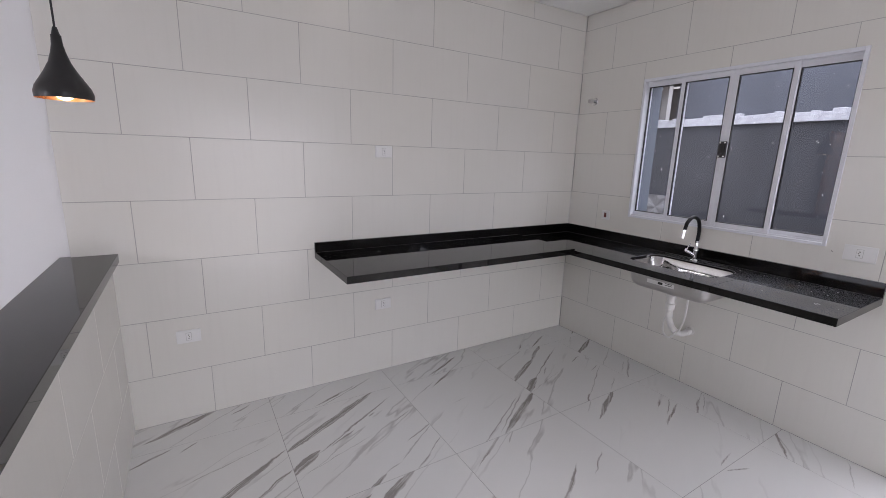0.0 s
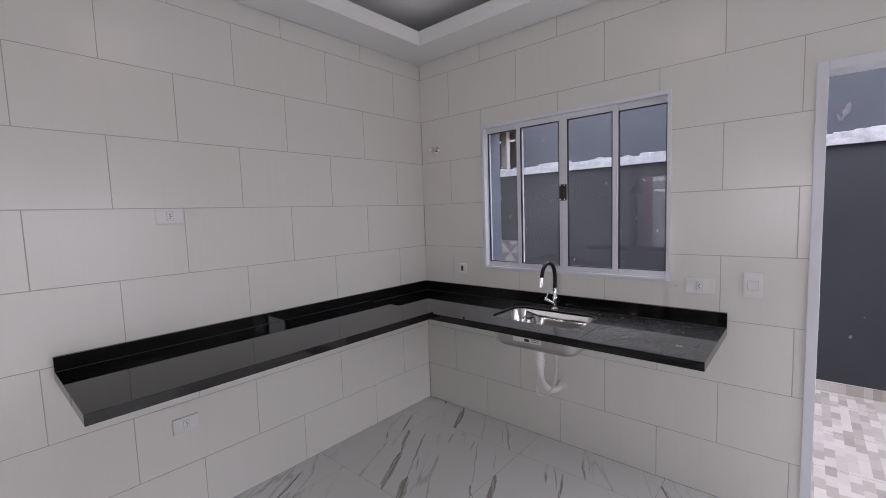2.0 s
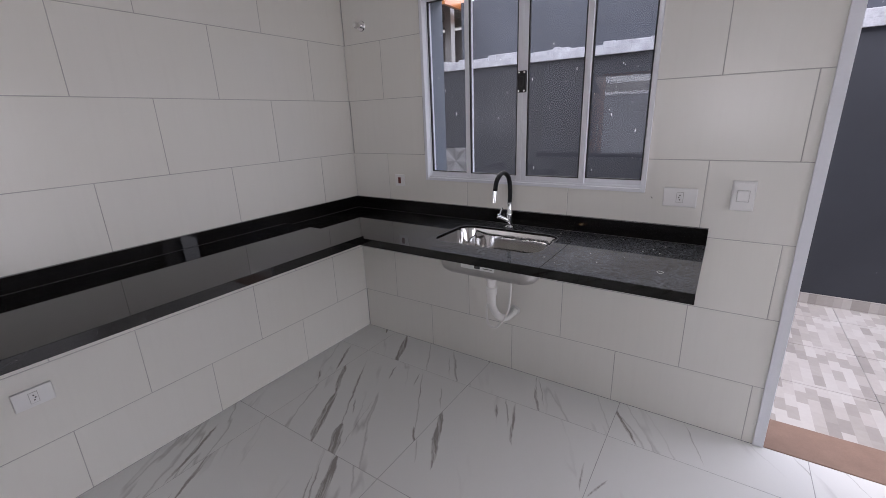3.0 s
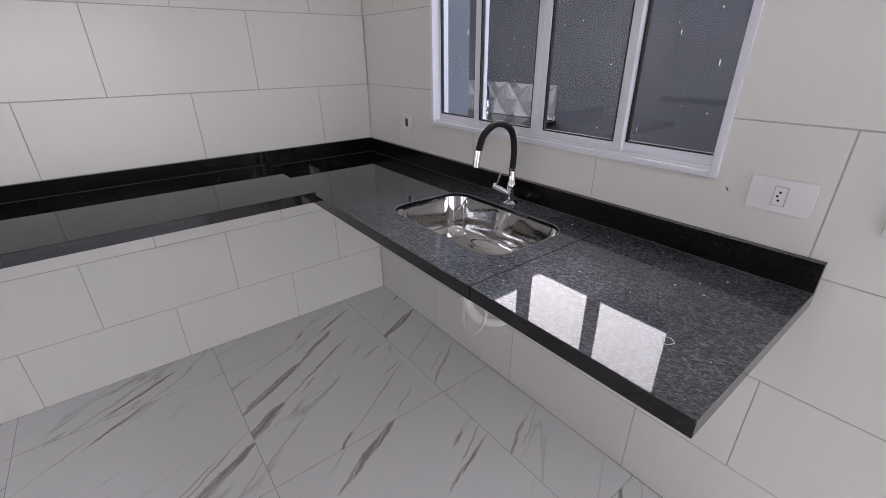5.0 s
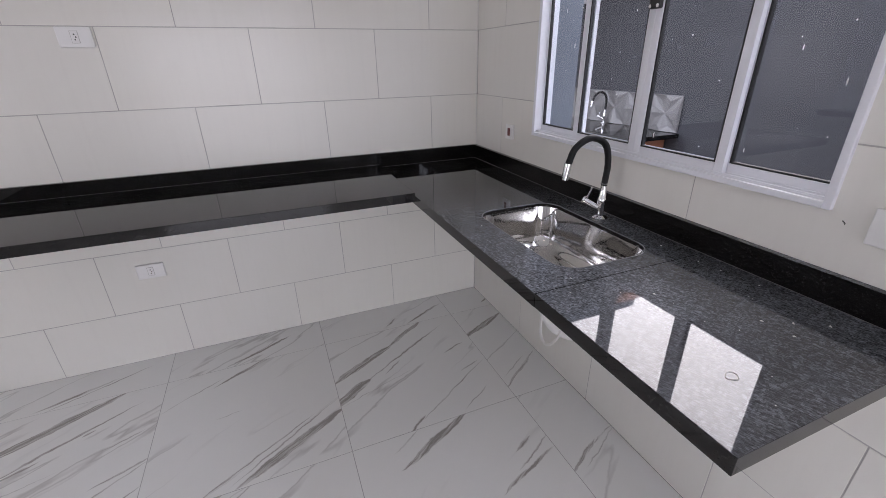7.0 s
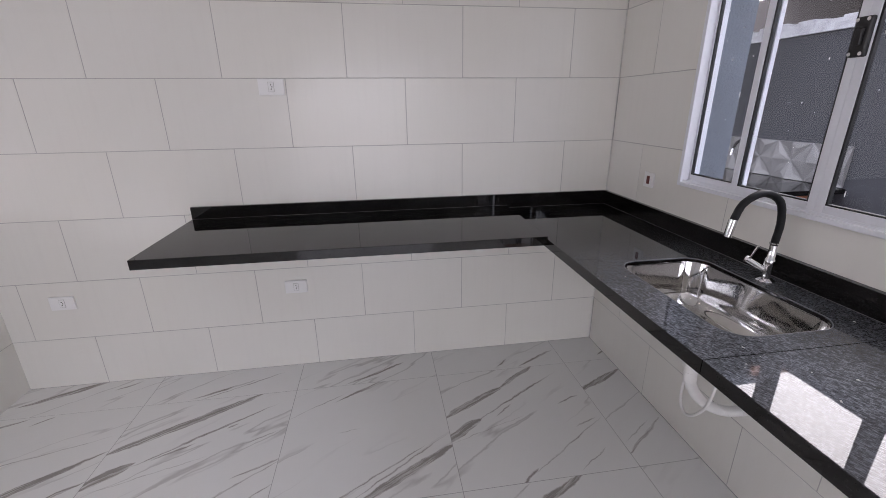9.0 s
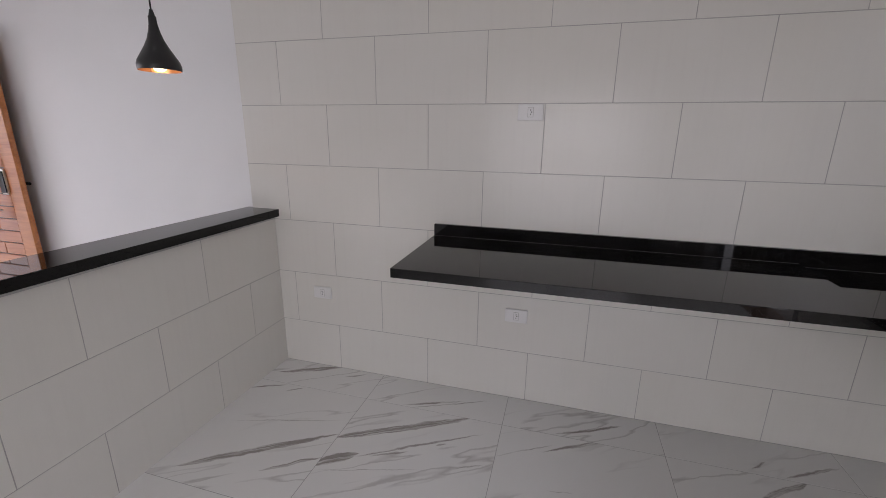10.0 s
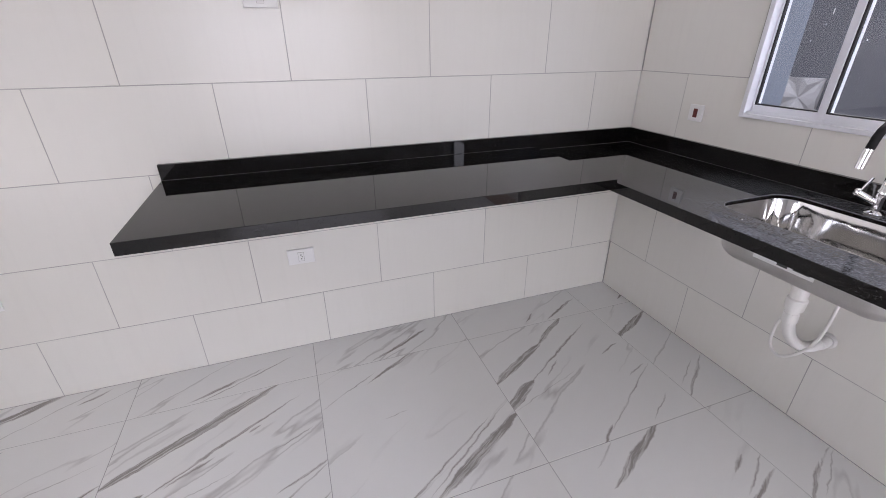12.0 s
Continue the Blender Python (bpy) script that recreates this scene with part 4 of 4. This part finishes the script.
def pendant():
    x, y, z = -3.225, -0.656, 1.672
    p = thing("pendant_lamp", (x, y, z), "lit black pendant lamp with copper lining over the bar", "lamp")
    k = 0.83
    outer = [(0.094 * k, 0.0), (0.0955 * k, 0.010), (0.0955 * k, 0.020), (0.089 * k, 0.038), (0.073 * k, 0.060), (0.053 * k, 0.088), (0.036 * k, 0.116), (0.025 * k, 0.146), (0.019 * k, 0.170), (0.017 * k, 0.190), (0.017 * k, 0.200), (0.001, 0.201)]
    part("shade", lathe(bmesh.new(), outer, (x, y, z), 48), M_BLACK, p, smooth=True)
    inner = [(0.0935 * k, 0.0), (0.0922 * k, 0.018), (0.086 * k, 0.036), (0.070 * k, 0.058), (0.050 * k, 0.086), (0.033 * k, 0.114), (0.020 * k, 0.144), (0.001, 0.146)]
    part("lining", lathe(bmesh.new(), inner, (x, y, z), 48), M_COPPER, p, "shiny copper inner lining", smooth=True)
    bm = bmesh.new()
    bmesh.ops.create_uvsphere(bm, u_segments=24, v_segments=14, radius=0.030, matrix=Matrix.Translation((x, y, z + 0.026)))
    part("bulb", bm, M_BULB, p, "glowing warm bulb", smooth=True)
    bm = bmesh.new()
    cyl(bm, (x, y, z + 0.05), (x, y, z + 0.10), 0.016, 0.014)
    part("lamp_holder", bm, M_BLACK, p)
    bm = bmesh.new()
    cyl(bm, (x, y, z + 0.2), (x, y, z + 0.225), 0.012, 0.006, 16)
    part("collar", bm, M_BLACK, p, smooth=True)
    bm = bmesh.new()
    cyl(bm, (x, y, z + 0.215), (x, y, SOFFIT - 0.02), 0.0032, n=10)
    part("cord", bm, M_BLACK, p, smooth=True)
    bm = bmesh.new()
    cyl(bm, (x, y, SOFFIT - 0.022), (x, y, SOFFIT), 0.045, 0.045, 32)
    part("ceiling_rose", bm, M_BLACK, p, smooth=True)
    return p


pendant()


def ceiling_lamp(x, y):
    c = thing("ceiling_lamp", (x, y, CEIL), "small round lit ceiling lamp with white rim", "lamp")
    bm = bmesh.new()
    lathe(bm, [(0.001, 0.0), (0.15, 0.0), (0.15, -0.03), (0.138, -0.034), (0.138, -0.03), (0.001, -0.03)], (x, y, CEIL), 40)
    part("rim", bm, M_PLASTIC, c, smooth=True)
    bm = bmesh.new()
    lathe(bm, [(0.001, -0.040), (0.08, -0.038), (0.136, -0.032), (0.136, -0.0305), (0.001, -0.0305)], (x, y, CEIL), 40)
    part("diffuser", bm, M_LAMP, c, smooth=True)
    return c


ceiling_lamp(-1.62, -1.62)

# ---- entrance door, standing open along the north wall ----


def entrance_door():
    x0, x1, ya, yb, z1 = -6.04, -5.24, -0.095, -0.059, 2.06
    d = thing("entrance_door", (x0, yb, 0.01), "open varnished wooden entrance door with brick-pattern boards", "door")
    for a, b in ((x0, x0 + 0.075), (x1 - 0.125, x1)):
        part("stile", bx(((a, ya, 0.01), (b, yb, z1)), chamfer=0.003), M_WOOD2, d)
    part("top_rail", bx(((x0 + 0.075, ya, z1 - 0.16), (x1 - 0.125, yb, z1)), chamfer=0.003), M_WOOD2, d)
    part("bottom_rail", bx(((x0 + 0.075, ya, 0.01), (x1 - 0.125, yb, 0.17)), chamfer=0.003), M_WOOD2, d)
    part("back_panel", bx(((x0 + 0.07, ya + 0.016, 0.16), (x1 - 0.12, yb - 0.004, z1 - 0.15))), M_OLDWOOD, d)
    u0, u1, rows = x0 + 0.077, x1 - 0.127, 19
    h = (z1 - 0.16 - 0.17) / rows
    for r in range(rows):
        z = 0.17 + r * h
        cuts = [u0, u0 + (u1 - u0) * (0.42 if r % 2 else 0.66), u1]
        for a, b in zip(cuts, cuts[1:]):
            part("board", bx(((a + 0.0025, ya + 0.003, z + 0.0035), (b - 0.0025, ya + 0.017, z + h - 0.0035)), chamfer=0.003), M_WOOD, d)
    hx = -5.50
    pull = part("pull_handle", bx(((hx - 0.011, ya - 0.075, 0.80), (hx + 0.011, ya - 0.053, 1.385)), chamfer=0.003), M_SILVER, d, "long brushed steel pull bar")
    bm = bmesh.new()
    for z in (0.87, 1.315):
        cyl(bm, (hx, ya - 0.055, z), (hx, ya + 0.002, z), 0.007, n=14)
    part("standoff", bm, M_SILVER, pull, smooth=True)
    lock = part("lock_plate", bx(((-5.425, ya - 0.014, 0.985), (-5.355, ya, 1.165)), chamfer=0.012), M_SILVER, d, "digital lock with black keypad")
    part("keypad", bx(((-5.417, ya - 0.018, 1.0), (-5.363, ya - 0.0135, 1.15)), chamfer=0.004), M_BLACK, lock)
    bm = bmesh.new()
    cyl(bm, (-5.315, yb, 1.06), (-5.315, yb + 0.035, 1.06), 0.012, n=18)
    cyl(bm, (-5.36, yb + 0.033, 1.06), (-5.262, yb + 0.033, 1.06), 0.011, n=18)
    part("inner_lever", bm, M_BLACK, d, "black lever on the far side", smooth=True)
    return d


entrance_door()


def entrance_frame():
    y0, y1, z0, z1 = ENTRY
    f = thing("door_2", (WEST, y1, 0), "wooden frame of the open front entrance", "door", kind="structure")
    for a, b in ((y0 - 0.001, y0 + 0.035), (y1 - 0.035, y1 + 0.001)):
        part("jamb", bx(((WEST - 0.14, a, 0), (WEST + 0.004, b, z1)), chamfer=0.003), M_WOOD2, f)
    part("head", bx(((WEST - 0.14, y0 + 0.035, z1 - 0.035), (WEST + 0.004, y1 - 0.035, z1 + 0.001)), chamfer=0.003), M_WOOD2, f)


entrance_frame()

# ---- front yard seen through the entrance ----
fw = tagged(link_mesh("front_wall", bx(((-9.15, -6.0, -0.16), (-9.0, 3.0, 1.86))), M_OUTWALL), "pale blue-white yard wall outside the entrance", "wall", kind="structure")
bm = bmesh.new()
n_wave = 240
top = [[], []]
for i in range(n_wave + 1):
    y = -5.8 + 8.6 * i / n_wave
    k = 0.035 * abs(math.sin(y * math.pi / 0.2))
    top[0].append((bm.verts.new((-8.86, y, 1.92 + k)), bm.verts.new((-8.86, y, 1.90 + k))))
    top[1].append((bm.verts.new((-9.55, y, 2.14 + k)), bm.verts.new((-9.55, y, 2.12 + k))))
for i in range(n_wave):
    a, b, c, d = top[0][i], top[0][i + 1], top[1][i], top[1][i + 1]
    bm.faces.new((a[0], b[0], d[0], c[0]))
    bm.faces.new((a[1], c[1], d[1], b[1]))
    bm.faces.new((a[0], a[1], b[1], b[0]))
part("roof_tiles", bm, M_ROOFTILE, fw, "wavy grey roof tiles along the top of the wall")

# ---- side yard behind the window ----
YX = 2.05
yw = tagged(link_mesh("wall_yard", bx(((YX, -8.0, -0.16), (YX + 0.15, 2.6, 1.935))), M_GREY), "dark grey painted yard wall", "wall", kind="structure")
bm = bmesh.new()
box(bm, (YX - 0.035, -8.0, 1.935), (YX + 0.17, 2.6, 1.985))
part("cap", bm, M_CAP, yw, "white painted coping")
# ragged mortar run along the coping
rng = random.Random(4)
bm = bmesh.new()
y = -8.0
while y < 2.55:
    w = rng.uniform(0.05, 0.16)
    box(bm, (YX + 0.005 - rng.uniform(0, 0.02), y, 1.985), (YX + 0.17, min(2.6, y + w + 0.01), 2.028 + rng.uniform(-0.012, 0.022)), 0.006)
    y += w
part("mortar_run", bm, M_CAP, yw, "ragged grey-white mortar line")
nw = tagged(link_mesh("wall_neighbour", bx(((YX + 0.06, -8.0, 2.0), (YX + 0.25, 0.41, 2.575))), M_UPPER), "weathered grey upper wall of the neighbour", "wall", kind="structure")
bm = bmesh.new()
for cy, cz, ry, rz, turn in ((-2.53, 2.20, 0.022, 0.065, 0.3), (-2.49, 2.15, 0.012, 0.04, -0.5), (-0.72, 2.40, 0.006, 0.07, 0.1), (-2.95, 2.3, 0.012, 0.03, 0.8)):
    ring = []
    for k in range(22):
        a = 2 * math.pi * k / 22
        q = rng.uniform(0.55, 1.1)
        u, v = ry * q * math.cos(a), rz * q * math.sin(a)
        ring.append((cy + u * math.cos(turn) - v * math.sin(turn), cz + u * math.sin(turn) + v * math.cos(turn)))
    front_v = [bm.verts.new((YX + 0.056, y, z)) for y, z in ring]
    back_v = [bm.verts.new((YX + 0.061, y, z)) for y, z in ring]
    bm.faces.new(front_v)
    for k in range(22):
        bm.faces.new((front_v[k], front_v[(k + 1) % 22], back_v[(k + 1) % 22], back_v[k]))
part("mortar_splash", bm, M_SPLASH_EDGE, nw, "grey-white mortar splash")
tagged(link_mesh("skirting", bx(((YX - 0.012, -6.0, -0.03), (YX, 2.6, 0.055))), M_PAVE), "mosaic tile skirting along the yard wall", "skirting", kind="structure")

# laundry corner at the yard's north end, under a wooden roof
tagged(link_mesh("wall_laundry", bx(((0.2, 2.4, -0.16), (YX, 2.6, 2.6))), M_TERRA), "dark grey-brown end wall of the laundry corner", "wall", kind="structure")


def laundry_roof():
    r = thing("laundry_roof", (1.2, 1.5, 2.62), "dark board roof with grey beam and orange eave", "roof")
    part("edge_beam", bx(((0.2, 0.46, 2.60), (2.10, 0.62, 2.74))), M_STUCCO, r)
    part("fascia", bx(((1.82, 0.42, 2.52), (4.2, 0.458, 2.63)), chamfer=0.003), M_WOOD2, r, "orange wooden edge board")
    for i in range(12):
        part("roof_board", bx(((0.2, 0.622 + i * 0.165, 2.70), (4.2, 0.785 + i * 0.165, 2.72))), M_OLDWOOD, r)
    for x in (0.7, 1.5, 2.45, 3.2):
        part("rafter", bx(((x, 0.622, 2.60), (x + 0.06, 2.6, 2.70))), M_OLDWOOD, r)
    part("post", bx(((2.30, 0.66, 2.0), (2.38, 0.74, 2.60))), M_OLDWOOD, r)


laundry_roof()
tagged(link_mesh("wall_laundry_back", bx(((3.4, 0.42, -0.16), (3.5, 3.0, 2.6))), M_TERRA), "dark brown wall beyond the yard wall", "wall", kind="structure")


def relief_tile(y0, z0, s):
    """One square tile with eight folded facets meeting in the middle."""
    bm = bmesh.new()
    x = YX - 0.008
    c = bm.verts.new((x - 0.004, y0 + s / 2, z0 + s / 2))
    ring = []
    for k, (u, v) in enumerate(((0, 0), (0.5, 0), (1, 0), (1, 0.5), (1, 1), (0.5, 1), (0, 1), (0, 0.5))):
        ring.append(bm.verts.new((x - (0.030 if k % 2 else 0.0), y0 + u * s, z0 + v * s)))
    base = [bm.verts.new((YX, v.co.y, v.co.z)) for v in ring]
    for k in range(8):
        a, b = ring[k], ring[(k + 1) % 8]
        m = bm.verts.new(((a.co.x + b.co.x) / 2 * 0.5 + c.co.x * 0.5 - (0.012 if k % 2 else -0.006), (a.co.y + b.co.y + c.co.y) / 3, (a.co.z + b.co.z + c.co.z) / 3))
        bm.faces.new((c, a, m))
        bm.faces.new((a, b, m))
        bm.faces.new((b, c, m))
        bm.faces.new((a, base[k], base[(k + 1) % 8], b))
    return bm


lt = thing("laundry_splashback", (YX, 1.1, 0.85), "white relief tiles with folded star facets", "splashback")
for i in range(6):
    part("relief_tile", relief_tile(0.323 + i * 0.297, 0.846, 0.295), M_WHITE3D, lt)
lc = thing("laundry_counter", (1.8, 1.2, 0.846), "black granite laundry counter on a terracotta support", "counter")
part("top", bx(((1.50, 0.30, 0.806), (YX - 0.001, 2.395, 0.842)), chamfer=0.002), M_GRANITE, lc)
for y in (0.42, 1.9):
    part("support", bx(((1.58, y, -0.03), (YX - 0.014, y + 0.12, 0.806))), M_BLOCK, lc, "terracotta block support")
gooseneck((1.985, 1.13, 0.842), "laundry_tap", "chrome tap with black hose over the laundry counter")

# ---- pieces: wall tiles, floor tiles, paving ----


def tile_mesh(rects, wall, x=0.0, thick=0.008):
    bm = bmesh.new()
    for u0, u1, v0, v1 in rects:
        if wall == "north":
            box(bm, (u0, 0.0, v0), (u1, thick, v1))
        elif wall == "east":
            box(bm, (0.0, u0, v0), (thick, u1, v1))
        else:
            box(bm, (x - thick, u0, v0), (x, u1, v1))
    if len(rects) == 1:
        bmesh.ops.bevel(bm, geom=bm.edges[:], offset=0.0009, segments=1, affect="EDGES")
    return bm


def tile_wall(parent, wall, lo, hi, top, odd, even, holes=(), x=0.0):
    """Running-bond tiling between lo and hi; odd and even give one joint of those rows."""
    z0, row, shared = 0.0, 1, {}
    while z0 < top - 0.01:
        z1 = min(top, ROW_1 + ROW_H * (row - 1))
        joint = odd if row % 2 else even
        k = math.floor((lo - joint) / TILE_W)
        while joint + k * TILE_W < hi - 0.004:
            u0, u1 = max(lo, joint + k * TILE_W), min(hi, joint + (k + 1) * TILE_W)
            k += 1
            if u1 - u0 < 0.008:
                continue
            g = GAP / 2
            rects = [(u0 + (g if u0 > lo else 0), u1 - (g if u1 < hi else 0), z0 + (g if row > 1 else 0), z1 - (g if z1 < top else 0))]
            for h in holes:
                rects = minus(rects, h)
            if not rects:
                continue
            whole = len(rects) == 1 and u1 - u0 > TILE_W - 1e-6 and abs(z1 - z0 - ROW_H) < 1e-6 and rects[0][1] - rects[0][0] > TILE_W - 0.01 and rects[0][3] - rects[0][2] > ROW_H - 0.01
            if whole and "full" in shared:
                first, ru, rz = shared["full"]
                ob = new("tile", first.data)
                d = (u0 - ru, 0, z0 - rz) if wall == "north" else (0, u0 - ru, z0 - rz)
                ob.parent = parent
                ob.location = d
            else:
                ob = part("tile", tile_mesh(rects, wall, x), M_TILE, parent)
                if whole:
                    shared["full"] = (ob, u0, z0)
        z0, row = z1, row + 1


bed_n = part("grout", bx(((-3.405, 0.0010, 0), (0.0, 0.0198, SOFFIT))), M_GROUT, north)
tile_wall(north, "north", -3.405, -0.001, SOFFIT, -0.572, -0.281)
holes_e = [WIN, DOOR]
rects = [(-3.6, 0.0, 0, SOFFIT)]
for h in holes_e:
    rects = minus(rects, h)
part("grout", bx(*[((0.0010, a, c), (0.0198, b, d)) for a, b, c, d in rects]), M_GROUT, east)
tile_wall(east, "east", -3.6, -0.001, SOFFIT, -0.580, -0.292, holes_e)
part("grout", bx(((BAR_X - 0.0058, -2.1, 0), (BAR_X - 0.0010, 0.0, 0.944))), M_GROUT, bar_wall)
tile_wall(bar_wall, "bar", -2.1, -0.001, 0.944, -0.552, -0.264, x=BAR_X)

FT = 0.7625


def floor_tiles():
    far_print = marble_floor_material(-6, -5, (-5.62, -4.82))
    for i in range(-8, 2):
        for j in range(-8, 2):
            x0, y0 = -1.045 + i * FT, -1.012 + j * FT
            a0, a1, b0, b1 = max(x0, WEST), min(x0 + FT, -0.0005), max(y0, SOUTH), min(y0 + FT, -0.0005)
            if a1 - a0 < 0.01 or b1 - b0 < 0.01:
                continue
            g = 0.00125
            bm = bmesh.new()
            box(bm, (a0 + g, b0 + g, -0.009), (a1 - g, b1 - g, 0.0))
            bmesh.ops.bevel(bm, geom=bm.edges[:], offset=0.0007, segments=1, affect="EDGES")
            near = i >= -4 and j >= -2
            part("floor_tile", bm, marble_floor_material(i, j, (x0, y0)) if near else far_print, floor)


floor_tiles()


def paving():
    full = None
    s = 0.52
    for i in range(4):
        for j in range(-12, 6):
            x0, y0 = 0.2 + i * s, j * s - 0.30
            a1, b1 = min(x0 + s, YX - 0.0125), min(y0 + s, 2.398)
            if a1 - x0 < 0.02 or y0 < -6 or b1 - y0 < 0.02:
                continue
            whole = a1 - x0 > s - 1e-6 and b1 - y0 > s - 1e-6
            if whole and full:
                ob = new("paving_tile", full[0].data)
                ob.parent, ob.location = yard, (x0 - full[1], y0 - full[2], 0)
                continue
            bm = bmesh.new()
            box(bm, (x0 + 0.002, y0 + 0.002, -0.04), (a1 - 0.002, b1 - 0.002, -0.03))
            bmesh.ops.bevel(bm, geom=bm.edges[:], offset=0.001, segments=1, affect="EDGES")
            ob = part("paving_tile", bm, M_PAVE, yard)
            if whole:
                full = (ob, x0, y0)


paving()


# a fine crack under the window corner
part("crack", bx(((-0.0012, -1.816, 1.086), (0.0, -1.8145, 1.090)), ((-0.0012, -1.8145, 1.089), (0.0, -1.812, 1.0925)), ((-0.0012, -1.812, 1.092), (0.0, -1.809, 1.0945))), M_DARK, east, "short dark crack")

# dried mortar crumbs left on the slab beside the sink
rng = random.Random(23)
bm = bmesh.new()
for k in range(46):
    x, y = rng.uniform(-0.56, -0.06), rng.uniform(C_END + 0.03, -0.95)
    if SINK[0] - 0.03 < x < SINK[1] + 0.03 and y > SINK[2] - 0.03:
        continue
    size = rng.choice((0.0012, 0.0016, 0.0022, 0.0032))
    a = rng.uniform(0, math.pi)
    ca, sa = math.cos(a) * size, math.sin(a) * size
    base_v = [bm.verts.new((x + ca * u - sa * v * 0.6, y + sa * u + ca * v * 0.6, TOP)) for u, v in ((-1, -1), (1, -0.8), (0.9, 1), (-1.1, 0.8))]
    tip = bm.verts.new((x + ca * 0.2, y + sa * 0.2, TOP + size * 0.8))
    for i in range(4):
        bm.faces.new((base_v[i], base_v[(i + 1) % 4], tip))
tagged(link_mesh("mortar_crumbs", bm, M_CRUMB), "dried pale mortar crumbs scattered on the granite", "debris", kind="stuff")

# dried ring-shaped mark near the slab's free end
rng = random.Random(5)
ring = [(-0.445 + 0.013 * math.cos(a) * rng.uniform(0.75, 1.1), -1.925 + 0.011 * math.sin(a) * rng.uniform(0.7, 1.1), TOP + 0.0004) for a in [2 * math.pi * k / 9 for k in range(9)]]
tagged(link_mesh("dried_ring", tube(bmesh.new(), spline(ring + ring[:1], 40), 0.0009, 6), M_CRUMB, True), "dried pale ring-shaped splash on the granite", "stain")
